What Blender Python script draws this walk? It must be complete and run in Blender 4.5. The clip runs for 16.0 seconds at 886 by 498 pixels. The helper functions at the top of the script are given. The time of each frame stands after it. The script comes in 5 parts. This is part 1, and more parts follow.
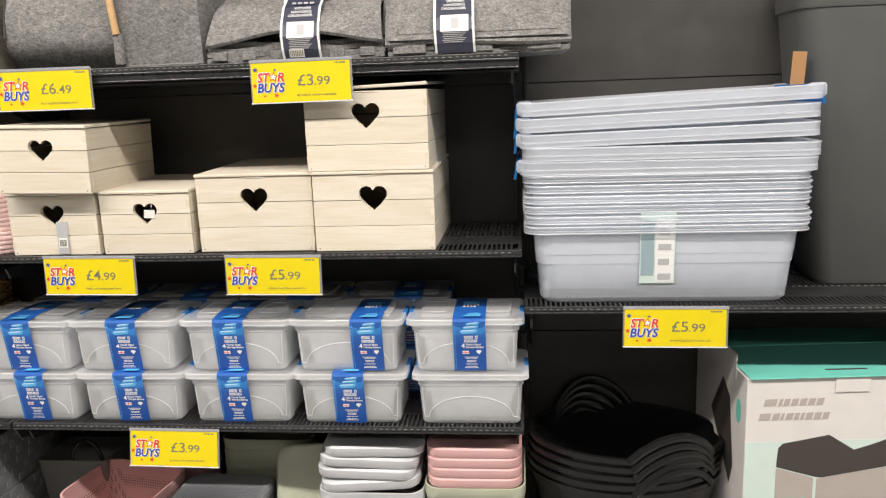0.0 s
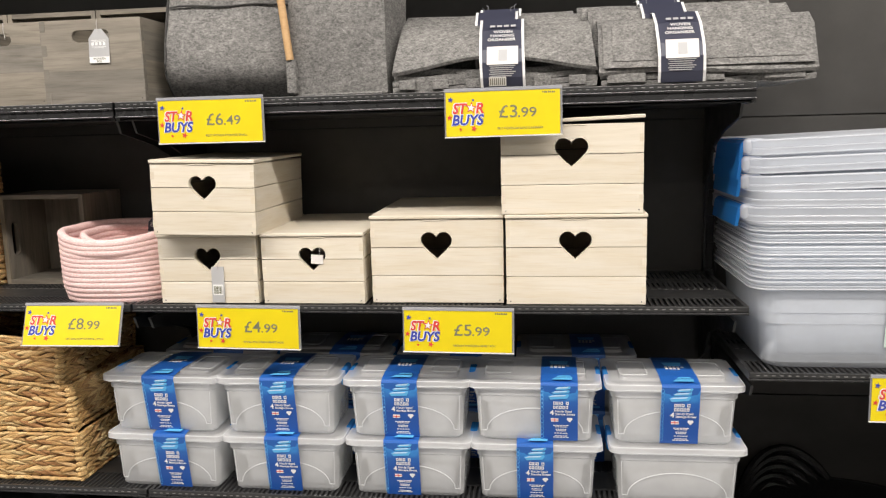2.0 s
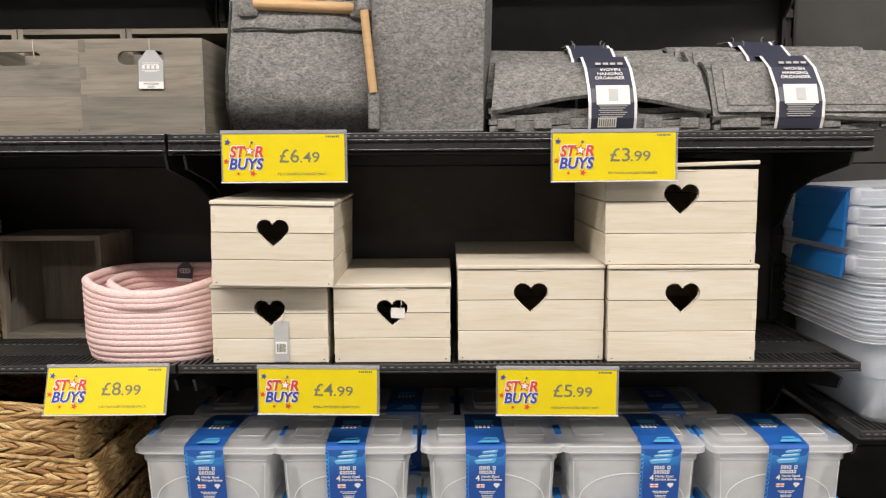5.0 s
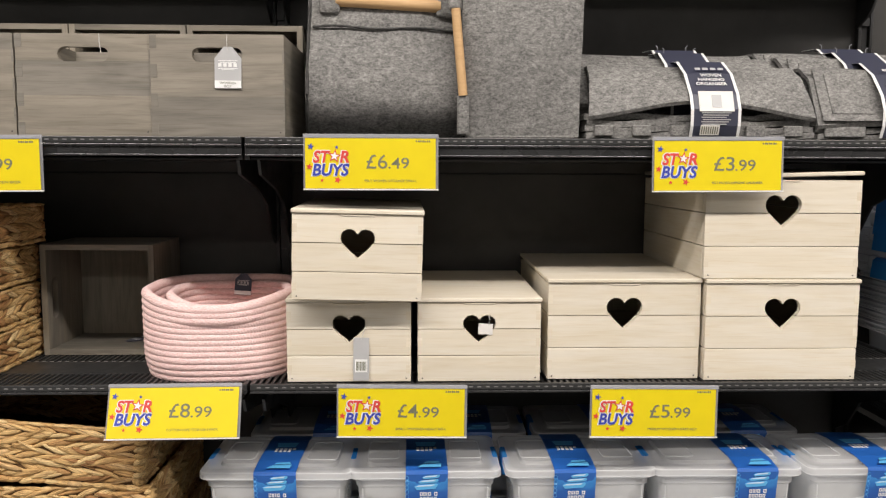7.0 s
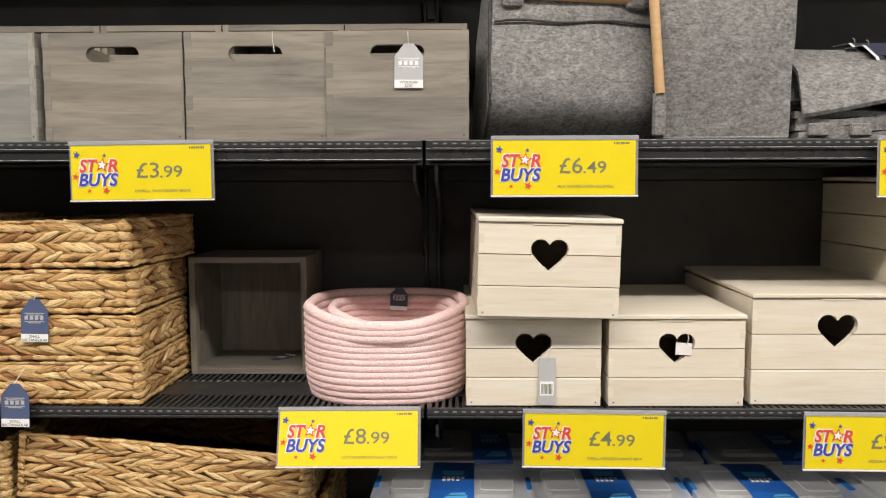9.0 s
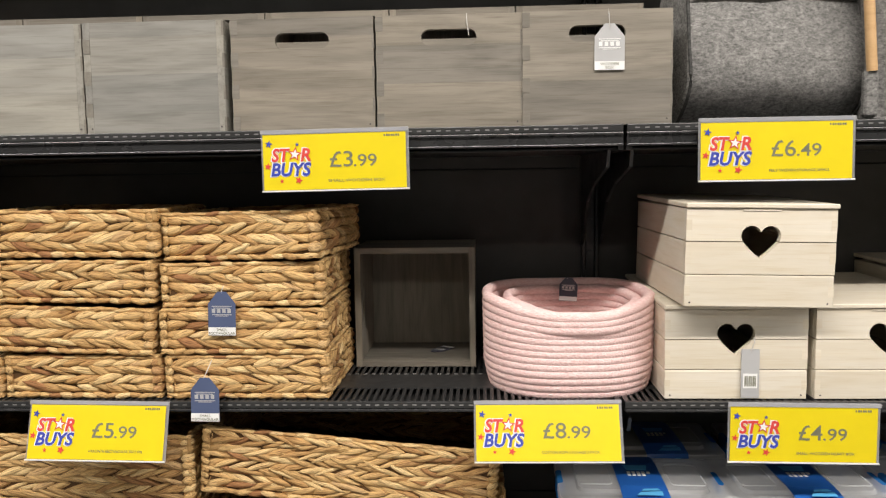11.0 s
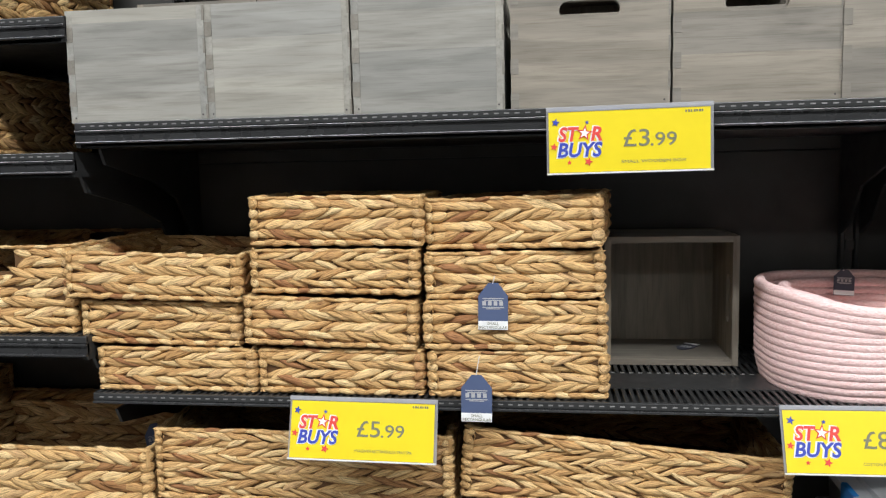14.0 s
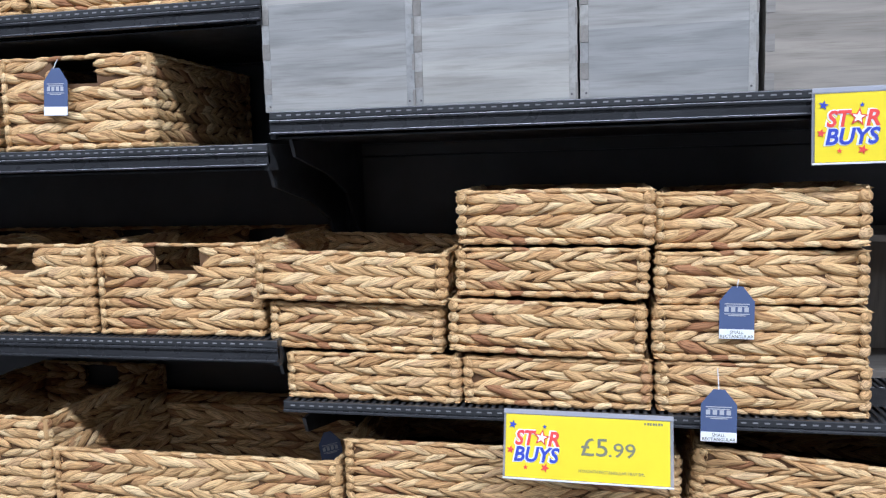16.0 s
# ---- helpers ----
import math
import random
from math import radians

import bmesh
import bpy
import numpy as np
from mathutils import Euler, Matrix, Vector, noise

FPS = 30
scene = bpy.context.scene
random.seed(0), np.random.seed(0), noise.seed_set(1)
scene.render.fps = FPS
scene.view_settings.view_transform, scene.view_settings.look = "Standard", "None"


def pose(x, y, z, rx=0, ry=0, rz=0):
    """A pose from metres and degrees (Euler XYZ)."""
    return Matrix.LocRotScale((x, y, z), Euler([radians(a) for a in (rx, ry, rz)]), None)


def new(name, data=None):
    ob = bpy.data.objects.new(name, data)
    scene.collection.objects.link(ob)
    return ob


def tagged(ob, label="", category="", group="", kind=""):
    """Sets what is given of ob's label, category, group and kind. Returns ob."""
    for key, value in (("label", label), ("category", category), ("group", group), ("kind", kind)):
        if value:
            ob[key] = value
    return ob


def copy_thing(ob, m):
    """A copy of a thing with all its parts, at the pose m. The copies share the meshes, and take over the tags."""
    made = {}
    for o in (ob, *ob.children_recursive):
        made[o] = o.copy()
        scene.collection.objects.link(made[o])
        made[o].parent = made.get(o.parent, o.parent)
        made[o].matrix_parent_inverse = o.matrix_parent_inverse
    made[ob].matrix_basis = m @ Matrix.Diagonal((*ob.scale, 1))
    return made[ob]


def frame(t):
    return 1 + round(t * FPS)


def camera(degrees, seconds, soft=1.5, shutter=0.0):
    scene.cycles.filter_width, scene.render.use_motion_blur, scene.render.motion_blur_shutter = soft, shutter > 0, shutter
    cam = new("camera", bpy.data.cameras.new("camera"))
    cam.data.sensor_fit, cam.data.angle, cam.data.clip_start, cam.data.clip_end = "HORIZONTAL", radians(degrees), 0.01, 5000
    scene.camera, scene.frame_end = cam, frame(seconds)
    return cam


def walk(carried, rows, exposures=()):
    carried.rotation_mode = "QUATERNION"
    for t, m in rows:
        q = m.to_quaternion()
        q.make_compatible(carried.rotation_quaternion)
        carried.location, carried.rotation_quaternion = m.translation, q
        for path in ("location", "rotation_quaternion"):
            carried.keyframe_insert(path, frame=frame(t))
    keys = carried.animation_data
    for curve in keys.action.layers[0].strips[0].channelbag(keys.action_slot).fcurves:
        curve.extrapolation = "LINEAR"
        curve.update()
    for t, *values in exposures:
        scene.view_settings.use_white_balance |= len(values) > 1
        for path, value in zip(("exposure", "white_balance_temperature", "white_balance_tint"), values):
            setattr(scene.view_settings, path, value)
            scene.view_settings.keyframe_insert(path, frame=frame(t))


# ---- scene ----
cam = camera(59.6, 16.0, soft=1.2)
METRES, EYE, TILT, LEAN, TURN = 1.74, 1.5, 0.0, 0.0, 6.0
ROWS = [
    (0.0, 0.0, 0.0, 0.0, -0.39, -11.36, 1.94),
    (0.5, -0.0432, 0.0174, 0.0021, 0.64, -10.91, 2.01),
    (1.0, -0.0897, 0.04, 0.0019, 1.36, -10.26, 1.91),
    (1.5, -0.1288, 0.0657, -0.0004, 1.71, -9.24, 1.74),
    (2.0, -0.1666, 0.0933, 0.002, 1.5, -8.65, 1.48),
    (2.5, -0.1985, 0.1142, 0.0028, 0.95, -8.22, 1.25),
    (3.0, -0.2259, 0.1326, 0.0057, 0.03, -7.83, 1.02),
    (3.5, -0.25, 0.1441, 0.0047, -1.41, -7.35, 0.82),
    (6.0, -0.3781, 0.1801, 0.0192, -7.21, -6.27, 0.03),
    (6.5, -0.3988, 0.1935, 0.0174, -7.58, -6.08, -0.11),
    (7.0, -0.4218, 0.21, 0.0125, -7.8, -5.87, -0.23),
    (7.5, -0.448, 0.2274, 0.0094, -7.84, -5.64, -0.26),
    (8.0, -0.4788, 0.2452, 0.0079, -7.19, -5.18, -0.21),
    (8.5, -0.502, 0.2593, 0.0069, -5.92, -4.78, -0.04),
    (11.0, -0.643, 0.2959, 0.0046, -2.97, -5.53, 0.87),
    (11.5, -0.674, 0.2961, 0.0066, -2.37, -5.61, 1.0),
    (12.0, -0.7015, 0.2974, 0.005, -1.71, -5.69, 1.09),
    (12.5, -0.7223, 0.3008, 0.0065, -0.79, -5.84, 1.15),
    (13.0, -0.7417, 0.3094, 0.0035, -0.02, -5.91, 1.2),
    (13.5, -0.7655, 0.3245, 0.0, 0.9, -5.84, 1.24),
    (14.0, -0.7908, 0.3412, -0.0008, 1.67, -5.9, 1.25),
    (14.5, -0.8185, 0.3607, -0.0015, 2.51, -5.93, 1.26),
    (15.0, -0.8445, 0.3738, 0.0004, 3.56, -6.05, 1.38),
    (15.5, -0.8744, 0.3817, -0.0009, 5.01, -6.06, 1.44),
    (16.0, -0.9017, 0.383, -0.0009, 5.57, -6.15, 1.52),
]
walk(cam, [(t, pose(0, 0, EYE, TILT, LEAN, TURN) @ pose(METRES * x, METRES * y, METRES * z, 90 + pitch, roll, yaw)) for t, x, y, z, yaw, pitch, roll in ROWS],
     [(0.0, 0.10, 6500, 10), (3.5, -0.04, 6500, 10), (6.0, -0.15, 6500, 11), (8.5, -0.09, 6500, 10), (11.0, -0.02, 6500, 9), (12.5, 0.05, 6400, 8), (13.5, 0.04, 6100, 7), (14.5, 0.06, 5550, 5), (15.5, 0.14, 5120, 10), (16.0, 0.18, 4950, 12)])

# ---- light ----
world = bpy.data.worlds.new("world")
scene.world = world
world.use_nodes = True
world.node_tree.nodes["Background"].inputs[0].default_value = (0.5, 0.55, 0.6, 1)
world.node_tree.nodes["Background"].inputs[1].default_value = 0.02

LAMP_X = -0.4
LAMP_ROWS = [(-0.20, 250.0), (-2.6, 32.0)]      # y of each row of ceiling lamps, watts
for ly, watts in LAMP_ROWS:
    data = bpy.data.lights.new("ceiling_lamp", "AREA")
    data.shape, data.size, data.size_y, data.energy = "RECTANGLE", 8.0, 0.16, watts
    data.color = (1.0, 0.93, 0.875)
    lamp = new("ceiling_lamp", data)
    lamp.matrix_world = pose(LAMP_X, ly, 3.33)

# ---- helpers of this scene ----
rnd = random.Random(7)


def empty(name, m, label="", category="", group="", kind=""):
    ob = new(name)
    ob.empty_display_size = 0.05
    ob.matrix_world = m
    return tagged(ob, label, category, group, kind)


def finish(bm, material, smooth=False, name="mesh"):
    me = bpy.data.meshes.new(name)
    bmesh.ops.recalc_face_normals(bm, faces=bm.faces)
    bm.to_mesh(me)
    bm.free()
    if smooth:
        me.shade_smooth()
        me.set_sharp_from_angle(angle=radians(40))
    me.materials.append(material)
    return me


def part(name, bm, material, parent, label="", smooth=False, m=None, kind=""):
    """Links a bmesh, or a mesh, as one mesh object under a thing or a part."""
    me = finish(bm, material, smooth, name) if isinstance(bm, bmesh.types.BMesh) else bm
    ob = new(name, me)
    ob.parent = parent
    if m is not None:
        ob.matrix_basis = m
    return tagged(ob, label, kind=kind)


def solid(name, bm, material, m, label, category, group="", kind="", smooth=False):
    ob = new(name, finish(bm, material, smooth, name))
    ob.matrix_world = m
    return tagged(ob, label, category, group, kind)


def B():
    return bmesh.new()


def box(bm, x0, x1, y0, y1, z0, z1, bevel=0.0, seg=1):
    r = bmesh.ops.create_cube(bm, size=1.0, matrix=Matrix.LocRotScale(
        ((x0 + x1) / 2, (y0 + y1) / 2, (z0 + z1) / 2), None, (abs(x1 - x0), abs(y1 - y0), abs(z1 - z0))))
    if bevel:
        edges = list({e for v in r["verts"] for e in v.link_edges})
        bmesh.ops.bevel(bm, geom=edges, offset=bevel, segments=seg, affect="EDGES", profile=0.5)
    return bm


def prism(bm, poly, y0, y1):
    """A polygon of (x, z) drawn out from y0 to y1."""
    a = [bm.verts.new((x, y0, z)) for x, z in poly]
    b = [bm.verts.new((x, y1, z)) for x, z in poly]
    bm.faces.new(a)
    bm.faces.new(b[::-1])
    for i in range(len(a)):
        j = (i + 1) % len(a)
        bm.faces.new((a[i], b[i], b[j], a[j]))
    return bm


def tube(bm, path, r, n=8, closed=False):
    """A round bar along a list of places."""
    pts = [Vector(p) for p in path]
    rings = []
    k = len(pts)
    for i, p in enumerate(pts):
        a = pts[(i - 1) % k] if closed or i else p
        b = pts[(i + 1) % k] if closed or i < k - 1 else p
        d = (b - a).normalized()
        side = d.cross(Vector((0, 0, 1)))
        side = side.normalized() if side.length > 1e-3 else Vector((1, 0, 0))
        up = side.cross(d)
        rings.append([bm.verts.new(p + r * (math.cos(2 * math.pi * j / n) * side + math.sin(2 * math.pi * j / n) * up)) for j in range(n)])
    for i in range(k if closed else k - 1):
        q, s = rings[i], rings[(i + 1) % k]
        for j in range(n):
            bm.faces.new((q[j], q[(j + 1) % n], s[(j + 1) % n], s[j]))
    if not closed:
        bm.faces.new(rings[0])
        bm.faces.new(rings[-1][::-1])
    return bm


def rrect(w, d, r, n=4):
    """The outline of a rounded rectangle, as (x, y)."""
    out = []
    for cx, cy, a0 in ((w / 2 - r, d / 2 - r, 0), (-w / 2 + r, d / 2 - r, 90), (-w / 2 + r, -d / 2 + r, 180), (w / 2 - r, -d / 2 + r, 270)):
        for i in range(n + 1):
            a = radians(a0 + 90 * i / n)
            out.append((cx + r * math.cos(a), cy + r * math.sin(a)))
    return out


def loft(bm, rings, cap0=True, cap1=True, closed=False):
    """Skin over rings of places with equal counts."""
    made = [[bm.verts.new(p) for p in ring] for ring in rings]
    n = len(made[0])
    pairs = list(zip(made, made[1:])) + ([(made[-1], made[0])] if closed else [])
    for a, b in pairs:
        for j in range(n):
            bm.faces.new((a[j], a[(j + 1) % n], b[(j + 1) % n], b[j]))
    if cap0 and not closed:
        bm.faces.new(made[0][::-1])
    if cap1 and not closed:
        bm.faces.new(made[-1])
    return bm


def level(w, d, r, z, n=4):
    return [(x, y, z) for x, y in rrect(w, d, r, n)]


TEXTS = {}


def lettering(s, size, bold=0.0, shear=0.0, align="LEFT"):
    """A mesh of flat letters that face -y, with the baseline on z = 0."""
    key = (s, size, bold, shear, align)
    if key not in TEXTS:
        cu = bpy.data.curves.new("letters", "FONT")
        cu.body, cu.size, cu.offset, cu.shear, cu.align_x = s, size, bold, shear, align
        cu.extrude, cu.resolution_u = 0.00015, 3
        ob = new("letters", cu)
        bpy.context.view_layer.update()
        me = bpy.data.meshes.new_from_object(ob.evaluated_get(bpy.context.evaluated_depsgraph_get()))
        me.transform(pose(0, 0, 0, 90))
        bpy.data.objects.remove(ob)
        bpy.data.curves.remove(cu)
        TEXTS[key] = me
    return TEXTS[key].copy()


def letters(name, s, size, material, parent, x, y, z, bold=0.0, shear=0.0, align="LEFT", label="", sx=1.0, width=0.0):
    me = lettering(s, size, bold, shear, align)
    if width:
        xs = [v.co.x for v in me.vertices]
        sx = width / (max(xs) - min(xs))
    me.materials.clear()
    me.materials.append(material)
    ob = part(name, me, material, parent, label)
    ob.matrix_basis = pose(x, y, z) @ Matrix.Diagonal((sx, 1, 1, 1))
    return ob


# ---- materials ----
def material(name, colour=(0.5, 0.5, 0.5), rough=0.5, metal=0.0, spec=0.5):
    m = bpy.data.materials.new(name)
    m.use_nodes = True
    b = m.node_tree.nodes["Principled BSDF"]
    b.inputs["Base Color"].default_value = (*colour, 1)
    b.inputs["Roughness"].default_value = rough
    b.inputs["Metallic"].default_value = metal
    b.inputs["Specular IOR Level"].default_value = spec
    return m, m.node_tree, b


def node(nt, kind, **settings):
    nd = nt.nodes.new(kind)
    for k, v in settings.items():
        nd.inputs[k.replace("_", " ")].default_value = v
    return nd


def coords(nt, scale, shift=True):
    """Object coordinates, stretched, and moved by the object's own random number."""
    tc = nt.nodes.new("ShaderNodeTexCoord")
    mp = nt.nodes.new("ShaderNodeMapping")
    mp.inputs["Scale"].default_value = scale
    src = tc.outputs["Object"]
    if shift:
        oi = nt.nodes.new("ShaderNodeObjectInfo")
        ma = nt.nodes.new("ShaderNodeVectorMath")
        ma.operation = "MULTIPLY_ADD"
        nt.links.new(oi.outputs["Random"], ma.inputs[0])
        ma.inputs[1].default_value = (3.1, 5.7, 4.3)
        nt.links.new(src, ma.inputs[2])
        src = ma.outputs[0]
    nt.links.new(src, mp.inputs["Vector"])
    return mp.outputs["Vector"]


def noise_tex(nt, vec, scale, detail=4.0, rough=0.55, dist=0.0):
    nd = node(nt, "ShaderNodeTexNoise", Scale=scale, Detail=detail, Roughness=rough, Distortion=dist)
    nt.links.new(vec, nd.inputs["Vector"])
    return nd.outputs["Fac"]


def ramp(nt, fac, stops):
    nd = nt.nodes.new("ShaderNodeValToRGB")
    el = nd.color_ramp.elements
    while len(el) < len(stops):
        el.new(0.5)
    for e, (p, c) in zip(el, stops):
        e.position, e.color = p, (*c, 1) if len(c) == 3 else c
    nt.links.new(fac, nd.inputs["Fac"])
    return nd.outputs["Color"]


def blend(nt, a, b, fac, how="MULTIPLY"):
    nd = nt.nodes.new("ShaderNodeMix")
    nd.data_type, nd.blend_type = "RGBA", how
    for sock, v in ((nd.inputs[6], a), (nd.inputs[7], b)):
        if isinstance(v, tuple):
            sock.default_value = (*v, 1)
        else:
            nt.links.new(v, sock)
    if isinstance(fac, float):
        nd.inputs[0].default_value = fac
    else:
        nt.links.new(fac, nd.inputs[0])
    return nd.outputs[2]


def bump(nt, b, height, strength, distance):
    nd = node(nt, "ShaderNodeBump", Strength=strength, Distance=distance)
    nt.links.new(height, nd.inputs["Height"])
    nt.links.new(nd.outputs["Normal"], b.inputs["Normal"])


def maths(nt, how, a, b=None, c=None):
    nd = nt.nodes.new("ShaderNodeMath")
    nd.operation = how
    for sock, v in zip(nd.inputs, (a, b, c)):
        if v is None:
            continue
        if isinstance(v, (int, float)):
            sock.default_value = v
        else:
            nt.links.new(v, sock)
    return nd.outputs[0]


def painted_metal(name, colour, rough):
    m, nt, b = material(name, colour, rough)
    v = coords(nt, (1, 1, 1))
    big = noise_tex(nt, v, 9.0, 5)
    nt.links.new(ramp(nt, big, [(0.3, tuple(c * 0.8 for c in colour)), (0.7, tuple(c * 1.25 for c in colour))]), b.inputs["Base Color"])
    nt.links.new(ramp(nt, noise_tex(nt, v, 40.0, 3), [(0.3, (rough * 0.8,) * 3), (0.7, (rough * 1.2,) * 3)]), b.inputs["Roughness"])
    bump(nt, b, noise_tex(nt, v, 900.0, 2), 0.12, 0.0004)
    return m


def wood(name, pale, mid, dark, streak, rough=0.6, bands=0.35, strips=0.0):
    m, nt, b = material(name, pale, rough)
    v = coords(nt, (2.2, 34.0, 34.0))
    fine = noise_tex(nt, v, 5.0, 6, 0.65, 0.4)
    base = ramp(nt, fine, [(0.28, mid), (0.5, pale), (0.75, tuple(min(1, c * 1.06) for c in pale))])
    v2 = coords(nt, (1.0, 7.0, 7.0))
    broad = noise_tex(nt, v2, 5.0, 3, 0.5, 1.2)
    base = blend(nt, base, ramp(nt, broad, [(0.35, dark), (0.62, (1, 1, 1))]), bands)
    v3 = coords(nt, (5.0, 150.0, 150.0))
    hair = noise_tex(nt, v3, 4.0, 2)
    base = blend(nt, base, ramp(nt, hair, [(0.30, streak), (0.44, (1, 1, 1))]), 0.4)
    oi = nt.nodes.new("ShaderNodeObjectInfo")
    base = blend(nt, base, ramp(nt, oi.outputs["Random"], [(0.0, (0.9, 0.89, 0.87)), (1.0, (1, 1, 1))]), 1.0)
    if strips:
        tc = nt.nodes.new("ShaderNodeTexCoord")
        xyz = nt.nodes.new("ShaderNodeSeparateXYZ")
        nt.links.new(tc.outputs["Object"], xyz.inputs[0])
        at = maths(nt, "MULTIPLY_ADD", xyz.outputs["Z"], 1.0 / strips, oi.outputs["Random"])
        wn = nt.nodes.new("ShaderNodeTexWhiteNoise")
        wn.noise_dimensions = "2D"
        cmb = nt.nodes.new("ShaderNodeCombineXYZ")
        nt.links.new(maths(nt, "FLOOR", at), cmb.inputs[0])
        nt.links.new(oi.outputs["Random"], cmb.inputs[1])
        nt.links.new(cmb.outputs[0], wn.inputs["Vector"])
        base = blend(nt, base, ramp(nt, wn.outputs["Value"], [(0.0, (0.78, 0.79, 0.80)), (0.5, (1.0, 0.99, 0.97)), (1.0, (1.10, 1.07, 1.0))]), 0.85)
    nt.links.new(base, b.inputs["Base Color"])
    bump(nt, b, fine, 0.25, 0.0006)
    return m


def felt(name, lo, hi):
    m, nt, b = material(name, hi, 0.95, spec=0.1)
    v = coords(nt, (1, 1, 1))
    speck = noise_tex(nt, coords(nt, (1.0, 1.0, 1.7)), 230.0, 5, 0.8)
    cloud = noise_tex(nt, v, 14.0, 4, 0.6)
    c = ramp(nt, speck, [(0.26, lo), (0.5, tuple((p + q) / 2 for p, q in zip(lo, hi))), (0.74, hi)])
    blot = noise_tex(nt, coords(nt, (1.0, 1.0, 1.8)), 95.0, 5, 0.7, 0.6)
    c = blend(nt, c, ramp(nt, blot, [(0.30, (0.55, 0.55, 0.55)), (0.5, (0.95, 0.95, 0.94)), (0.72, (1.3, 1.3, 1.28))]), 1.0)
    c = blend(nt, c, ramp(nt, cloud, [(0.3, (0.80, 0.80, 0.80)), (0.7, (1.05, 1.05, 1.04))]), 1.0)
    nt.links.new(c, b.inputs["Base Color"])
    bump(nt, b, speck, 0.5, 0.0012)
    return m


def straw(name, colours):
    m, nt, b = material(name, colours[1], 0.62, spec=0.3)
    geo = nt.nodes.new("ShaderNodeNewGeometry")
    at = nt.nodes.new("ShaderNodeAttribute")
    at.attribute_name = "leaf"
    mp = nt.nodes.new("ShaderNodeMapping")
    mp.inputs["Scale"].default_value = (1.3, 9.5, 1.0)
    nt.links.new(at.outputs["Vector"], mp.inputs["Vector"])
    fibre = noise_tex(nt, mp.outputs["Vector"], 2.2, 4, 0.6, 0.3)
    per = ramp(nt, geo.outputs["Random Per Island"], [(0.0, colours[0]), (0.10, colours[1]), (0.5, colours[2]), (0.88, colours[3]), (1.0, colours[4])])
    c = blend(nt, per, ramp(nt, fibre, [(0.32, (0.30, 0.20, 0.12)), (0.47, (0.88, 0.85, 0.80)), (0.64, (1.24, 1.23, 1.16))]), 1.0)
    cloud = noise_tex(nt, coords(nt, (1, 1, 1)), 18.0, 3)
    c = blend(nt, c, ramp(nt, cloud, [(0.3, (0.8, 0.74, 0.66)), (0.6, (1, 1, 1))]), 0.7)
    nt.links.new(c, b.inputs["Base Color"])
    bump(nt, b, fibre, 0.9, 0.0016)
    return m


def cloudy_plastic(name, tint, clear):
    """Milky polypropylene: light passes it in part, scattered."""
    m, nt, b = material(name, tint, 0.17)
    out = nt.nodes["Material Output"]
    tr = node(nt, "ShaderNodeBsdfTransparent", Color=(0.97, 0.98, 1.0, 1))
    tl = node(nt, "ShaderNodeBsdfTranslucent", Color=(*tint, 1))
    a = nt.nodes.new("ShaderNodeMixShader")
    c = nt.nodes.new("ShaderNodeMixShader")
    a.inputs[0].default_value = 0.38
    nt.links.new(b.outputs[0], a.inputs[1])
    nt.links.new(tl.outputs[0], a.inputs[2])
    v = coords(nt, (1, 1, 1))
    fac = ramp(nt, noise_tex(nt, v, 16.0, 3), [(0.3, (clear * 0.96,) * 3), (0.7, (min(1, clear * 1.04),) * 3)])
    nt.links.new(fac, c.inputs[0])
    nt.links.new(a.outputs[0], c.inputs[1])
    nt.links.new(tr.outputs[0], c.inputs[2])
    nt.links.new(c.outputs[0], out.inputs["Surface"])
    return m


def plastic(name, colour, rough=0.4):
    m, nt, b = material(name, colour, rough)
    v = coords(nt, (1, 1, 1))
    c = ramp(nt, noise_tex(nt, v, 12.0, 3), [(0.3, tuple(k * 0.92 for k in colour)), (0.7, tuple(min(1, k * 1.05) for k in colour))])
    nt.links.new(c, b.inputs["Base Color"])
    bump(nt, b, noise_tex(nt, v, 300.0, 2), 0.08, 0.0005)
    return m


def card(name, colour, rough=0.5):
    m, nt, b = material(name, colour, rough)
    v = coords(nt, (1, 1, 1))
    c = ramp(nt, noise_tex(nt, v, 30.0, 3), [(0.3, tuple(k * 0.95 for k in colour)), (0.7, colour)])
    nt.links.new(c, b.inputs["Base Color"])
    return m


BLACK_METAL = painted_metal("black_painted_metal", (0.027, 0.027, 0.0268), 0.36)
RAIL_METAL = painted_metal("black_rail_metal", (0.024, 0.024, 0.0245), 0.28)
PANEL = painted_metal("charcoal_panel_metal", (0.047, 0.0445, 0.040), 0.5)
# Pale metal: the light caught in the shelf slots is put into this colour
LIT_SLOT_METAL = painted_metal("lit_slot_metal", (0.21, 0.208, 0.20), 0.3)
PALE_WOOD = wood("pale_wood", (0.735, 0.680, 0.575), (0.69, 0.62, 0.495), (0.92, 0.87, 0.77), (0.90, 0.83, 0.71), 0.62, 0.5)
PALE_END = wood("pale_end_grain", (0.735, 0.67, 0.55), (0.69, 0.61, 0.48), (0.92, 0.87, 0.77), (0.88, 0.80, 0.68), 0.66, 0.5)
GREY_WOOD = wood("grey_washed_wood", (0.272, 0.245, 0.203), (0.202, 0.180, 0.145), (0.66, 0.66, 0.66), (0.66, 0.63, 0.60), 0.7, 0.85, 0.045)
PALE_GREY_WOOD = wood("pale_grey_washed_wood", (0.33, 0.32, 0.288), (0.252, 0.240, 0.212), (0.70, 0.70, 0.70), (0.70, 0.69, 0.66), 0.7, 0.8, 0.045)
